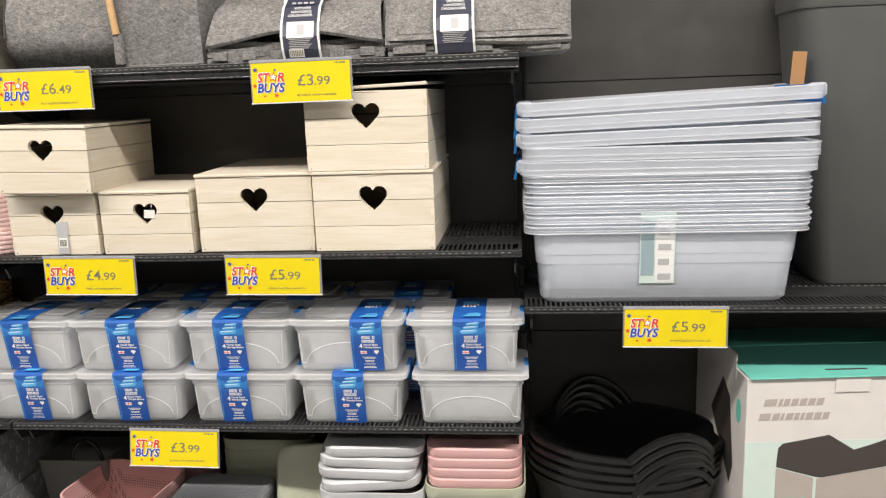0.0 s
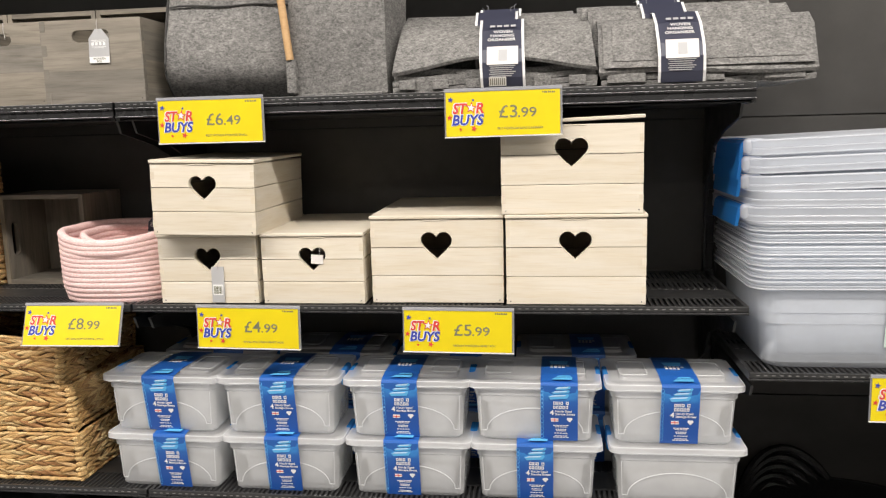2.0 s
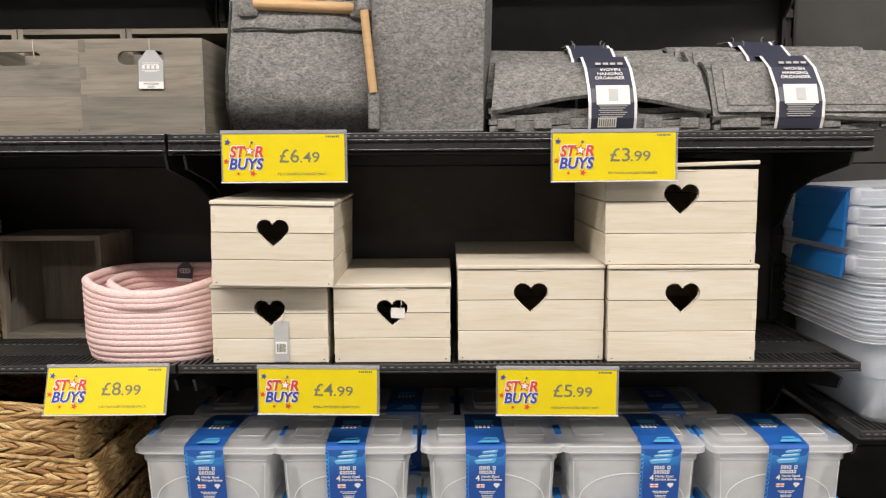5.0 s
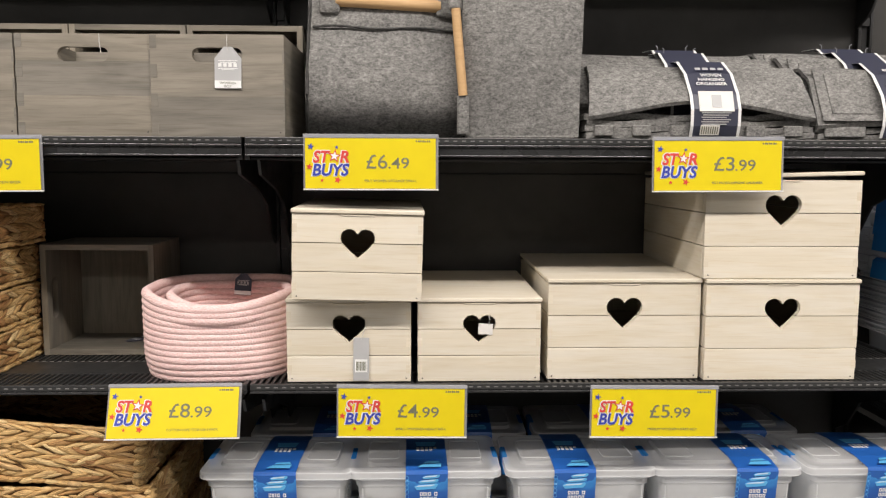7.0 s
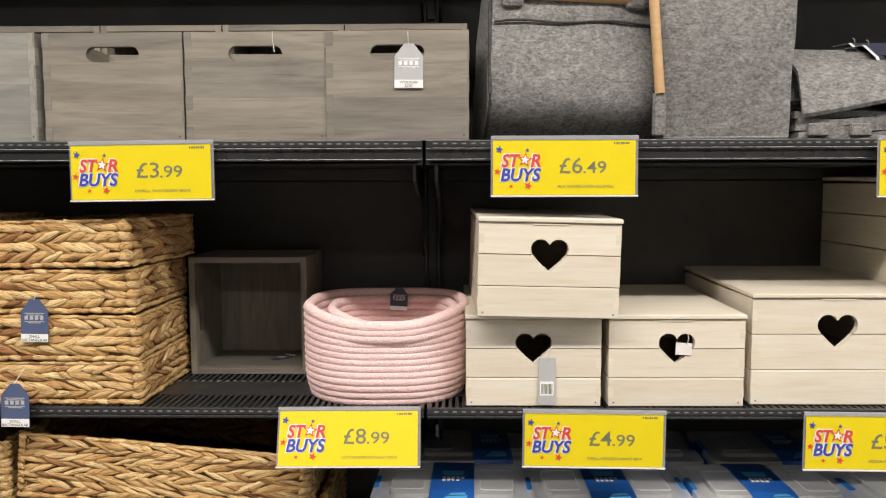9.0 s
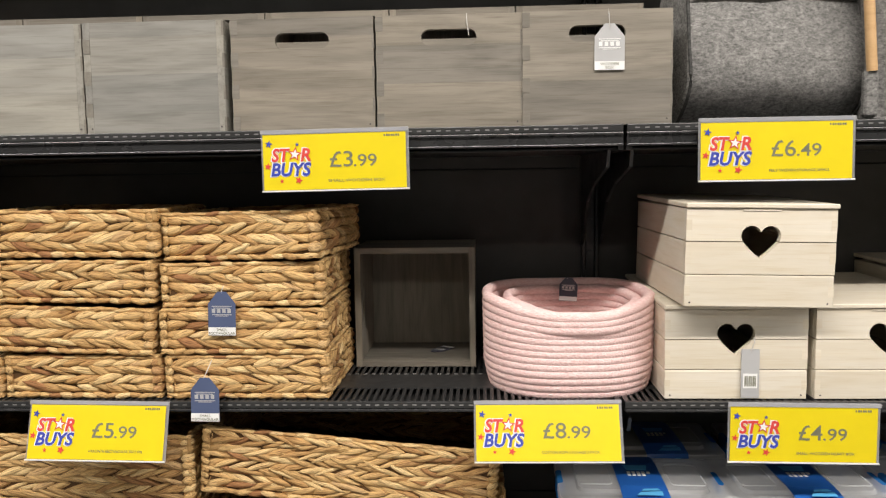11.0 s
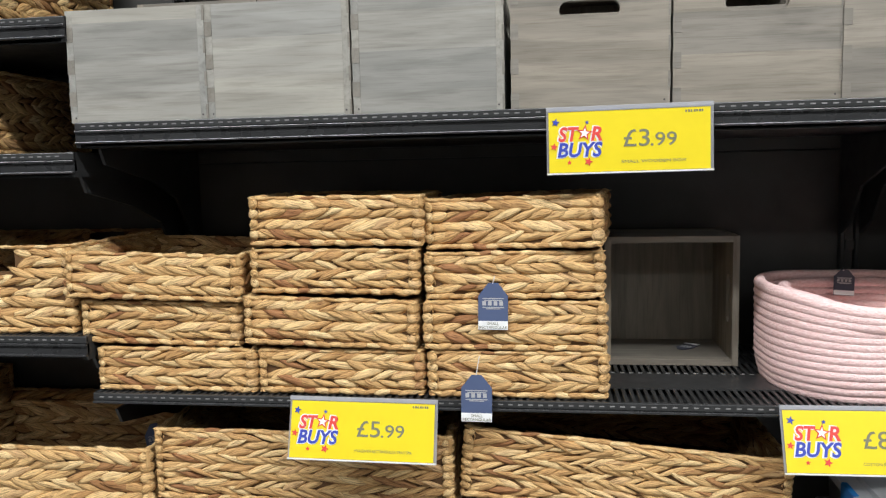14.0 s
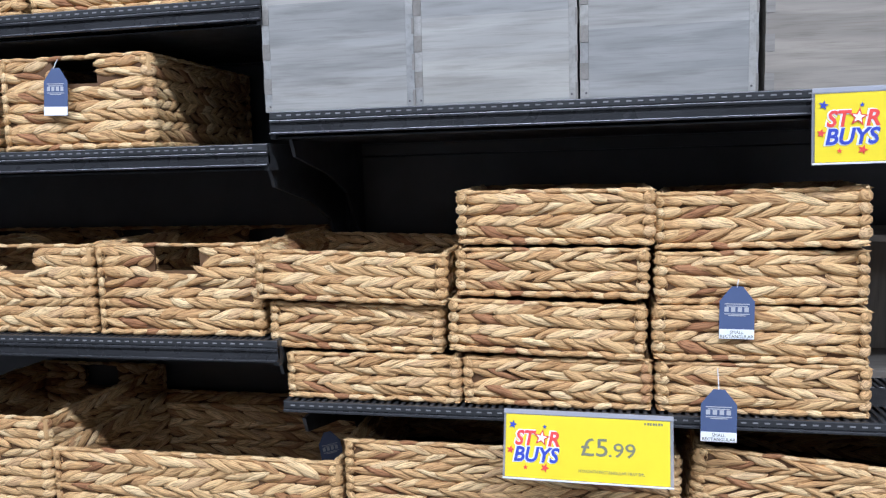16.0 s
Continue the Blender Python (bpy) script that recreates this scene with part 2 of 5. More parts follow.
END_GRAIN = wood("grey_end_grain", (0.225, 0.206, 0.174), (0.175, 0.16, 0.133), (0.7, 0.7, 0.7), (0.7, 0.68, 0.66), 0.75, 0.6)
DOWEL = wood("beech_dowel", (0.62, 0.40, 0.20), (0.55, 0.34, 0.16), (0.85, 0.8, 0.7), (0.8, 0.7, 0.6), 0.5, 0.4)
FELT = felt("grey_felt", (0.070, 0.069, 0.067), (0.41, 0.40, 0.385))
FELT_EDGE = felt("dark_felt_edge", (0.03, 0.03, 0.03), (0.13, 0.128, 0.124))
STRAW = straw("water_hyacinth", [(0.31, 0.142, 0.060), (0.53, 0.325, 0.136), (0.67, 0.452, 0.205), (0.79, 0.598, 0.318), (0.47, 0.272, 0.125)])
# Straw tones darkened: shade inside and between the strands is put into the colour
SHADE_STRAW = straw("shaded_hyacinth", [(0.12, 0.065, 0.028), (0.14, 0.08, 0.035), (0.15, 0.085, 0.038), (0.16, 0.09, 0.04), (0.12, 0.065, 0.03)])
CLEAR = cloudy_plastic("cloudy_plastic", (0.98, 0.98, 0.955), 0.66)
LIDDING = cloudy_plastic("cloudy_lid_plastic", (0.98, 0.98, 0.965), 0.58)
MILKY = cloudy_plastic("milky_inner_plastic", (0.98, 0.975, 0.96), 0.15)
LID_EDGE = cloudy_plastic("white_lid_edge_plastic", (0.98, 0.98, 0.97), 0.48)
TUB = cloudy_plastic("cloudy_tub_plastic", (0.94, 0.97, 1.0), 0.60)
TUB_EDGE = cloudy_plastic("white_tub_edge_plastic", (0.97, 0.98, 1.0), 0.58)
CLIP = cloudy_plastic("blue_clip_plastic", (0.035, 0.27, 0.68), 0.22)
YELLOW = card("yellow_card", (0.76, 0.605, 0.006), 0.4)
HOLDER = cloudy_plastic("ticket_holder_plastic", (0.66, 0.66, 0.68), 0.62)
# Whiter, denser holder plastic: the gleam along the edge is put into the colour
HOLDER_EDGE = cloudy_plastic("lit_holder_edge_plastic", (0.97, 0.97, 0.95), 0.15)
INK = card("grey_ink", (0.17, 0.17, 0.11), 0.6)
RED = card("red_ink", (0.66, 0.06, 0.045), 0.5)
BLUE = card("blue_ink", (0.04, 0.06, 0.38), 0.5)
SLEEVE = card("blue_sleeve_card", (0.016, 0.085, 0.36), 0.32)
nt_ = SLEEVE.node_tree
tc_ = nt_.nodes.new("ShaderNodeTexCoord")
xyz_ = nt_.nodes.new("ShaderNodeSeparateXYZ")
nt_.links.new(tc_.outputs["Object"], xyz_.inputs[0])
wave_ = maths(nt_, "MULTIPLY_ADD", noise_tex(nt_, coords(nt_, (1, 1, 1), False), 45.0, 2), 0.3, maths(nt_, "MULTIPLY", xyz_.outputs["Z"], 10.0))
nt_.links.new(ramp(nt_, wave_, [(0.60, (0.013, 0.080, 0.345)), (0.86, (0.020, 0.115, 0.43)), (1.06, (0.045, 0.27, 0.66)), (1.16, (0.020, 0.115, 0.43))]), nt_.nodes["Principled BSDF"].inputs["Base Color"])
SKY_INK = card("pale_blue_ink", (0.12, 0.48, 0.85), 0.35)
PALE_INK = card("ice_blue_ink", (0.62, 0.80, 0.92), 0.35)
WHITE = card("white_card", (0.82, 0.82, 0.80), 0.5)
SLATE_TEAL = card("slate_teal_print", (0.30, 0.40, 0.43), 0.5)
NAVY = card("navy_card", (0.045, 0.048, 0.075), 0.45)
STEEL_TAG = card("slate_blue_card", (0.075, 0.10, 0.19), 0.5)
GREY_CARD = card("pale_grey_card", (0.45, 0.45, 0.45), 0.5)
PINK_PLASTIC = plastic("pink_plastic", (0.70, 0.42, 0.40), 0.45)
SAGE_PLASTIC = plastic("sage_plastic", (0.48, 0.50, 0.37), 0.45)
PALE_PLASTIC = plastic("pale_grey_plastic", (0.56, 0.57, 0.58), 0.42)
SILVER_BAND = plastic("silver_band_plastic", (0.20, 0.20, 0.20), 0.35)
SLATE_PLASTIC = plastic("slate_plastic", (0.16, 0.17, 0.18), 0.45)
BIN_PLASTIC = plastic("dark_grey_bin_plastic", (0.085, 0.088, 0.082), 0.5)
FABRIC = plastic("grey_bin_fabric", (0.17, 0.165, 0.15), 0.8)
RUBBER = plastic("black_rubber", (0.009, 0.009, 0.009), 0.25)
TEAL = card("teal_card", (0.16, 0.56, 0.46), 0.5)
MINT = card("mint_card", (0.62, 0.74, 0.68), 0.5)
CREAM_CARD = card("white_box_card", (0.72, 0.69, 0.65), 0.5)
KRAFT = card("kraft_card", (0.38, 0.20, 0.08), 0.7)
DARK_INK = card("dark_brown_ink", (0.06, 0.05, 0.045), 0.5)
WARM_STEEL = card("printed_steel", (0.45, 0.40, 0.36), 0.5)
PLASTER = card("white_paint", (0.5, 0.5, 0.49), 0.8)
VINYL = painted_metal("grey_floor_vinyl", (0.26, 0.255, 0.25), 0.35)
STRING = card("string", (0.55, 0.53, 0.5), 0.9)

m_, nt_, b_ = material("pink_cotton_rope", (0.78, 0.43, 0.43), 0.9, spec=0.15)
v_ = coords(nt_, (1, 1, 1))
w_ = noise_tex(nt_, coords(nt_, (1.0, 1.0, 2.5)), 190.0, 4, 0.6)
nt_.links.new(ramp(nt_, w_, [(0.3, (0.78, 0.51, 0.48)), (0.55, (0.87, 0.63, 0.60)), (0.75, (0.92, 0.72, 0.69))]), b_.inputs["Base Color"])
tc_ = nt_.nodes.new("ShaderNodeTexCoord")
xyz_ = nt_.nodes.new("ShaderNodeSeparateXYZ")
nt_.links.new(tc_.outputs["Object"], xyz_.inputs[0])
zig_ = maths(nt_, "PINGPONG", xyz_.outputs["Z"], 0.0043)
along_ = maths(nt_, "ADD", maths(nt_, "ADD", xyz_.outputs["X"], xyz_.outputs["Y"]), maths(nt_, "MULTIPLY", zig_, 1.1))
twist_ = maths(nt_, "SINE", maths(nt_, "MULTIPLY", along_, 1150.0))
bump(nt_, b_, maths(nt_, "MULTIPLY_ADD", twist_, 0.07, w_), 0.8, 0.0016)
ROPE = m_

m_, nt_, b_ = material("lamp_diffuser", (0.9, 0.9, 0.9), 0.5)
b_.inputs["Emission Color"].default_value = (1, 0.97, 0.92, 1)
b_.inputs["Emission Strength"].default_value = 6.0
DIFFUSER = m_

# ---- the room ----
def slab(name, x0, x1, y0, y1, z0, z1, mat, label, category):
    solid(name, box(B(), x0, x1, y0, y1, z0, z1), mat, Matrix(), label, category, kind="structure")


slab("floor", -8, 6, -6, 2.4, -0.1, 0, VINYL, "plain grey vinyl shop floor", "floor")
slab("ceiling", -8, 6, -6, 2.4, 3.45, 3.55, PLASTER, "plain white shop ceiling", "ceiling")
slab("wall_north", -8, 6, 2.4, 2.5, 0, 3.45, PLASTER, "plain painted wall behind the shelving", "wall")
slab("wall_south", -8, 6, -6.1, -6, 0, 3.45, PLASTER, "plain painted wall of the shop", "wall")
slab("wall_east", 6, 6.1, -6, 2.4, 0, 3.45, PLASTER, "plain painted wall of the shop", "wall")
slab("wall_west", -8.1, -8, -6, 2.4, 0, 3.45, PLASTER, "plain painted wall of the shop", "wall")
for ly, watts in LAMP_ROWS:
    lt = empty("ceiling_light", pose(LAMP_X, ly, 3.45), "long white ceiling batten light, switched on", "ceiling light", "ceiling lights")
    part("housing", box(B(), -4.05, 4.05, -0.1, 0.1, -0.06, 0, 0.005), PLASTER, lt)
    part("diffuser", box(B(), -4.0, 4.0, -0.08, 0.08, -0.075, -0.0605, 0.004), DIFFUSER, lt, "glowing white diffuser")

# ---- shelving ----
FRONT, BACK = 1.325, 1.636
DEPTH = BACK - FRONT
SLAT_W, SLAT_GAP = 0.0046, 0.0087


def slat_mesh():
    """One bar of a slotted shelf, running from front to back."""
    w = SLAT_W / 2
    return finish(box(B(), -w, w, 0.0052, DEPTH - 0.023, -0.002, 0.0, 0.0006), BLACK_METAL, name="slat")


SLAT = slat_mesh()


def shelf(bay, z, bracket_ends, loose_slats, deep_edge):
    """A slotted steel shelf of a bay 1 m wide; its top is at z."""
    x0, x1 = 0.002, 0.998
    low = -0.03 if deep_edge else -0.0125
    deck = box(B(), x0 + 0.006, x1 - 0.006, 0.01, DEPTH - 0.03, low + 0.0005, low + 0.002)
    sh = part("shelf", deck, BLACK_METAL, bay, m=pose(0, FRONT, z))
    for sides in ((x0, x1, 0.09, 0.098, -0.0095, -0.0025), (x0, x1, 0.20, 0.208, -0.0095, -0.0025), (x0, x1, DEPTH - 0.022, DEPTH - 0.002, low, 0.0),
                  (x0, x0 + 0.006, 0.002, DEPTH - 0.022, low, 0.0005), (x1 - 0.006, x1, 0.002, DEPTH - 0.022, low, 0.0005)):
        part("crossbar", box(B(), *sides), BLACK_METAL, sh)
    lip = B()
    box(lip, x0, x1, 0.0, 0.005, -0.0088, 0.0003, 0.0012, 2)
    part("front_lip", lip, BLACK_METAL, sh, "rolled front edge with a row of small slots")
    rail = B()
    if deep_edge:
        box(rail, x0, x1, 0.0012, 0.006, -0.0225, -0.0089)
        box(rail, x0, x1, -0.0022, 0.0045, -0.0255, -0.0226, 0.0011, 2)
    box(rail, x0, x1, -0.0018, 0.0045, -0.0125, -0.0090, 0.0011, 2)
    part("front_rail", rail, RAIL_METAL, sh, "black shelf-edge rail with a worn shine")
    # raised pale boxes stand for slots that catch the light
    pips = B()
    for i in range(int((x1 - x0 - 0.02) / 0.0116)):
        px = x0 + 0.012 + i * 0.0116
        box(pips, px - 0.0027, px + 0.0027, -0.0004, 0.001, -0.0050, -0.0034)
    part("slot_strip", pips, LIT_SLOT_METAL, sh, "row of small slots, their glint put into a pale colour", kind="stuff")
    part("plate", box(B(), x0 + 0.0065, x1 - 0.0065, 0.062, 0.130, -0.0015, 0.0004), BLACK_METAL, sh, "plain strip between the slotted parts")
    # second row further back, the glint again given by the pale metal
    pips = B()
    for i in range(int((x1 - x0 - 0.02) / 0.0116)):
        px = x0 + 0.012 + i * 0.0116
        box(pips, px - 0.0027, px + 0.0027, 0.1305, 0.1335, -0.001, 0.0008)
    part("slot_strip", pips, LIT_SLOT_METAL, sh, "row of small slots, their glint put into a pale colour", kind="stuff")
    n = int((x1 - x0 - 0.016) / SLAT_GAP)
    if loose_slats:
        for i in range(n):
            part("slat", SLAT, BLACK_METAL, sh, m=pose(x0 + 0.012 + i * SLAT_GAP, 0, 0))
    else:
        bm = B()
        for i in range(n):
            k = len(bm.verts)
            bm.from_mesh(SLAT)
            bm.verts.ensure_lookup_table()
            for v in bm.verts[k:]:
                v.co.x += x0 + 0.012 + i * SLAT_GAP
        part("slats", bm, BLACK_METAL, sh, kind="stuff")
    for bx in bracket_ends:
        bm = B()
        prof = [(0.03, -0.03), (0.04, -0.05), (0.15, -0.072), (0.225, -0.10), (0.262, -0.15), (DEPTH - 0.012, -0.17), (DEPTH - 0.012, -0.03)]
        a = [bm.verts.new((bx, y, q)) for y, q in prof]
        b = [bm.verts.new((bx + 0.004, y, q)) for y, q in prof]
        bm.faces.new(a)
        bm.faces.new(b[::-1])
        for i in range(len(a)):
            j = (i + 1) % len(a)
            bm.faces.new((a[i], a[j], b[j], b[i]))
        part("bracket", bm, BLACK_METAL, sh)


def bay(x, levels, loose):
    b = empty("shelving_bay", pose(x, 0, 0), "black steel shop shelving bay with slotted shelves", "shelving", "run of shelving bays")
    edges = [0.02, 0.45, 0.985, 1.515, 2.05]
    for z0, z1 in zip(edges, edges[1:]):
        part("back_panel", box(B(), 0.003, 0.997, BACK, BACK + 0.012, z0 + 0.0010, z1 - 0.0010, 0.0003), PANEL, b, "charcoal steel back panel")
    part("backing", box(B(), 0.001, 0.999, BACK + 0.0125, BACK + 0.016, 0.02, 2.05), BLACK_METAL, b)
    up = B()
    for sx in (-0.013, 0.007):
        box(up, sx, sx + 0.006, BACK - 0.012, BACK - 0.001, 0.0, 2.05, 0.001)
    box(up, -0.006, 0.006, BACK - 0.006, BACK - 0.0012, 0.0, 2.05)
    for k in range(41):
        box(up, -0.006, 0.006, BACK - 0.0118, BACK - 0.0062, 0.02 + 0.05 * k, 0.034 + 0.05 * k)
    part("upright", up, BLACK_METAL, b, "black slotted steel upright")
    part("plinth", box(B(), 0.003, 0.997, FRONT + 0.02, BACK - 0.02, 0.0, 0.12, 0.003), BLACK_METAL, b)
    for z in levels:
        shelf(b, z, (0.012, 0.984), z in loose, z > 1.25)
    return b


Z_TOP, Z_MID, Z_LOW, Z_BASE = 1.5635, 1.2285, 0.8965, 0.585
Z_TUB = 1.1255
Z_CROWN = 1.935        # the uppermost shelf, whose shade falls on the back panels
bay(0.0, [Z_TUB, 0.56], ())
bay(-1.0, [Z_CROWN, Z_TOP, Z_MID, Z_LOW, Z_BASE], (Z_MID,))
bay(-2.0, [Z_CROWN, Z_TOP, Z_MID, Z_LOW, Z_BASE], (Z_MID,))
bay(-3.0, [1.6905, 1.5285, 1.3005, Z_LOW, Z_BASE], ())


# ---- price tickets ----
def star(bm, cx, cz, r, y0, y1, turn=0.0, inner=0.42):
    prism(bm, [(cx + (r if i % 2 == 0 else r * inner) * math.sin(radians(36 * i + turn)),
                cz + (r if i % 2 == 0 else r * inner) * math.cos(radians(36 * i + turn))) for i in range(10)], y0, y1)


def price_ticket(x, z, pounds, pence, words, roll=0.0, lean=-1.5):
    """A yellow card in a clear holder that hangs on a shelf's front rail; x, z: the middle of its top edge."""
    s = empty("price_ticket", pose(x, 1.312, z, lean, roll, 0), "yellow price ticket reading £%s.%s in a clear shelf-edge holder" % (pounds, pence),
              "price sign", "yellow price tickets")
    w, h = 0.0885, 0.0735
    fr = B()
    box(fr, -w, w, 0.0, 0.0012, -h, 0.0, 0.0004)
    part("holder", fr, HOLDER, s, "clear grey plastic ticket holder")
    lip = B()
    box(lip, -w, w, -0.0028, -0.0002, -0.005, 0.0, 0.0006)
    part("holder_lip", lip, HOLDER, s)
    part("holder_lip", box(B(), -w, w, -0.0026, -0.0002, -h, -h + 0.0020, 0.0005), HOLDER_EDGE, s, "lower lip of the holder, its gleam put into the colour")
    cd = part("ticket", box(B(), -w + 0.0026, w - 0.0036, -0.0012, -0.0004, -h + 0.0024, -0.0055), YELLOW, s, "bright yellow printed card")
    y = -0.00145
    for word, wx, wz, mat in (("ST", -0.0762, -0.0370, RED), ("R", -0.0415, -0.0370, RED), ("BUYS", -0.0775, -0.0540, BLUE)):
        wide = (0.0, 0.0125, 0.0225, 0.0, 0.0485)[len(word)]
        letters("word", word, 0.0212, WHITE, cd, wx - 0.0005, y, wz, 0.0016, 0.2, width=wide + 0.0015)
        letters("word", word, 0.0212, mat, cd, wx, y - 0.0005, wz, 0.0006, 0.2, width=wide)
    for cx, cz, r, t, mat in ((-0.0805, -0.043, 0.0045, 10, RED), (-0.0435, -0.0600, 0.0050, 20, RED), (-0.064, -0.0605, 0.0028, 0, RED), (-0.0475, -0.0290, 0.0092, 8, RED),
                              (-0.0785, -0.0165, 0.0048, 12, BLUE), (-0.0445, -0.0175, 0.0026, 0, BLUE), (-0.0475, -0.0290, 0.0060, 8, WHITE)):
        st = B()
        lift = 0.0004 if mat is WHITE else 0.0
        star(st, cx, cz, r, y - 0.0006 - lift, y - 0.0004 - lift, t)
        part("star", st, mat, cd)
    letters("price", "£" + pounds, 0.0262, INK, cd, -0.0075, y, -0.0448, 0.0001, width=0.0275)
    letters("price", "." + pence, 0.0205, INK, cd, 0.0215, y, -0.0448, 0.0001, width=0.0275)
    letters("caption", words, 0.0046, INK, cd, -0.0085, y, -0.0625, 0.0, width=0.068)
    bars = B()
    for k in range(7):
        box(bars, 0.059 + 0.0028 * k, 0.0606 + 0.0028 * k + 0.0006 * (k % 2), y, y + 0.0002, -0.0105, -0.008)
    part("small_print", bars, INK, cd)


price_ticket(-0.8305, 1.5675, "6", "49", "FELT WOVEN STORAGE SMALL")
price_ticket(-0.3695, 1.5665, "3", "99", "FELT WOVEN HANGING ORGANISER", -0.3)
price_ticket(-1.3435, 1.5635, "3", "99", "SMALL WOODEN BOX", -0.6)
price_ticket(-1.0935, 1.2345, "8", "99", "COTTON ROPE STORAGE 3 PACK", -0.4, -20)
price_ticket(-0.790, 1.2315, "4", "99", "SMALL WOODEN HEART BOX", 0.6)
price_ticket(-0.4445, 1.2290, "5", "99", "MEDIUM WOODEN HEART BOX", 0.5)
price_ticket(-1.647, 1.2335, "5", "99", "HYACINTH RECTANGULAR TRAY SML", 0.7, -16)
price_ticket(0.2595, 1.1295, "5", "99", "STORAGE BOX AND LID", 0.3)
price_ticket(-0.662, 0.8955, "3", "99", "PLASTIC STORAGE BASKET", 0.6, -10)


# ---- tags ----
def pentagon(w, h, z0=0.0):
    return [(-w / 2, z0), (w / 2, z0), (w / 2, z0 + h * 0.72), (w * 0.16, z0 + h), (-w * 0.16, z0 + h), (-w / 2, z0 + h * 0.72)]


def house_tag(parent, m, w, h, mat, label, caption="", string=None):
    t = part("tag", prism(B(), pentagon(w, h), -0.0004, 0.0004), mat, parent, label, m=m)
    part("tag_strip", box(B(), -w / 2 + 0.0001, w / 2 - 0.0001, -0.0008, -0.0005, 0.0004, h * 0.19), WHITE, t)
    ln = B()
    for q, zz in ((0.36, 0.66), (0.30, 0.62), (0.36, 0.47), (0.24, 0.44)):
        box(ln, -w * q, w * q, -0.0008, -0.0005, h * zz, h * zz + 0.0009)
    for k in range(4):
        box(ln, -w * 0.36 + k * w * 0.19, -w * 0.24 + k * w * 0.19, -0.0008, -0.0005, h * 0.52, h * 0.61)
    part("print", ln, GREY_CARD if mat is not GREY_CARD else WHITE, t)
    if caption:
        rows = caption.split("/")
        for k, word in enumerate(rows):
            letters("caption", word, h * 0.085, INK, t, 0, -0.0010, h * (0.105 - 0.08 * k), 0.0, align="CENTER")
    if string:
        part("string", tube(B(), string, 0.0006, 5), STRING, parent, "thin tag string")
    return t


# ---- heart boxes ----
def heart_outline(w, h, n=14):
    """Right half of a heart from its notch to its tip, as (x, z), tip at z = 0: a round lobe, then a nearly straight side."""
    r = 0.262 * w
    cx, cz = 0.238 * w, h - r
    start = math.atan2(math.sqrt(r * r - cx * cx), -cx)
    far = math.hypot(cx, cz)
    end = math.atan2(-cz, -cx) + math.acos(r / far)
    pts = [(cx + r * math.cos(start + (end - start) * i / n), cz + r * math.sin(start + (end - start) * i / n)) for i in range(n + 1)]
    ex, ez = pts[-1]
    pts += [(ex * (1 - k / 6) + 0.02 * w * math.sin(math.pi * k / 6), ez * (1 - k / 6)) for k in range(1, 7)]
    return pts


def notched(w, z0, z1, cut, hw, hh, tip, upper):
    """A front plank's outline with its share of the heart cut away at the joint z = cut."""
    right = [(x, z + tip) for x, z in heart_outline(hw, hh)]
    xe = 0.0
    for (xa, za), (xb, zb) in zip(right, right[1:]):
        if za >= cut > zb:
            xe = xa + (xb - xa) * (za - cut) / (za - zb)
    if upper:
        arc = [p for p in right if p[1] > cut] + [(xe, cut)]
        left = [(-x, z) for x, z in arc]
        return [(-w / 2, z1), (-w / 2, z0)] + left[::-1] + arc[1:] + [(w / 2, z0), (w / 2, z1)]
    arc = [(xe, cut)] + [p for p in right if p[1] < cut]
    left = [(-x, z) for x, z in arc]
    return [(-w / 2, z1)] + left + arc[::-1][1:] + [(w / 2, z1), (w / 2, z0), (-w / 2, z0)]


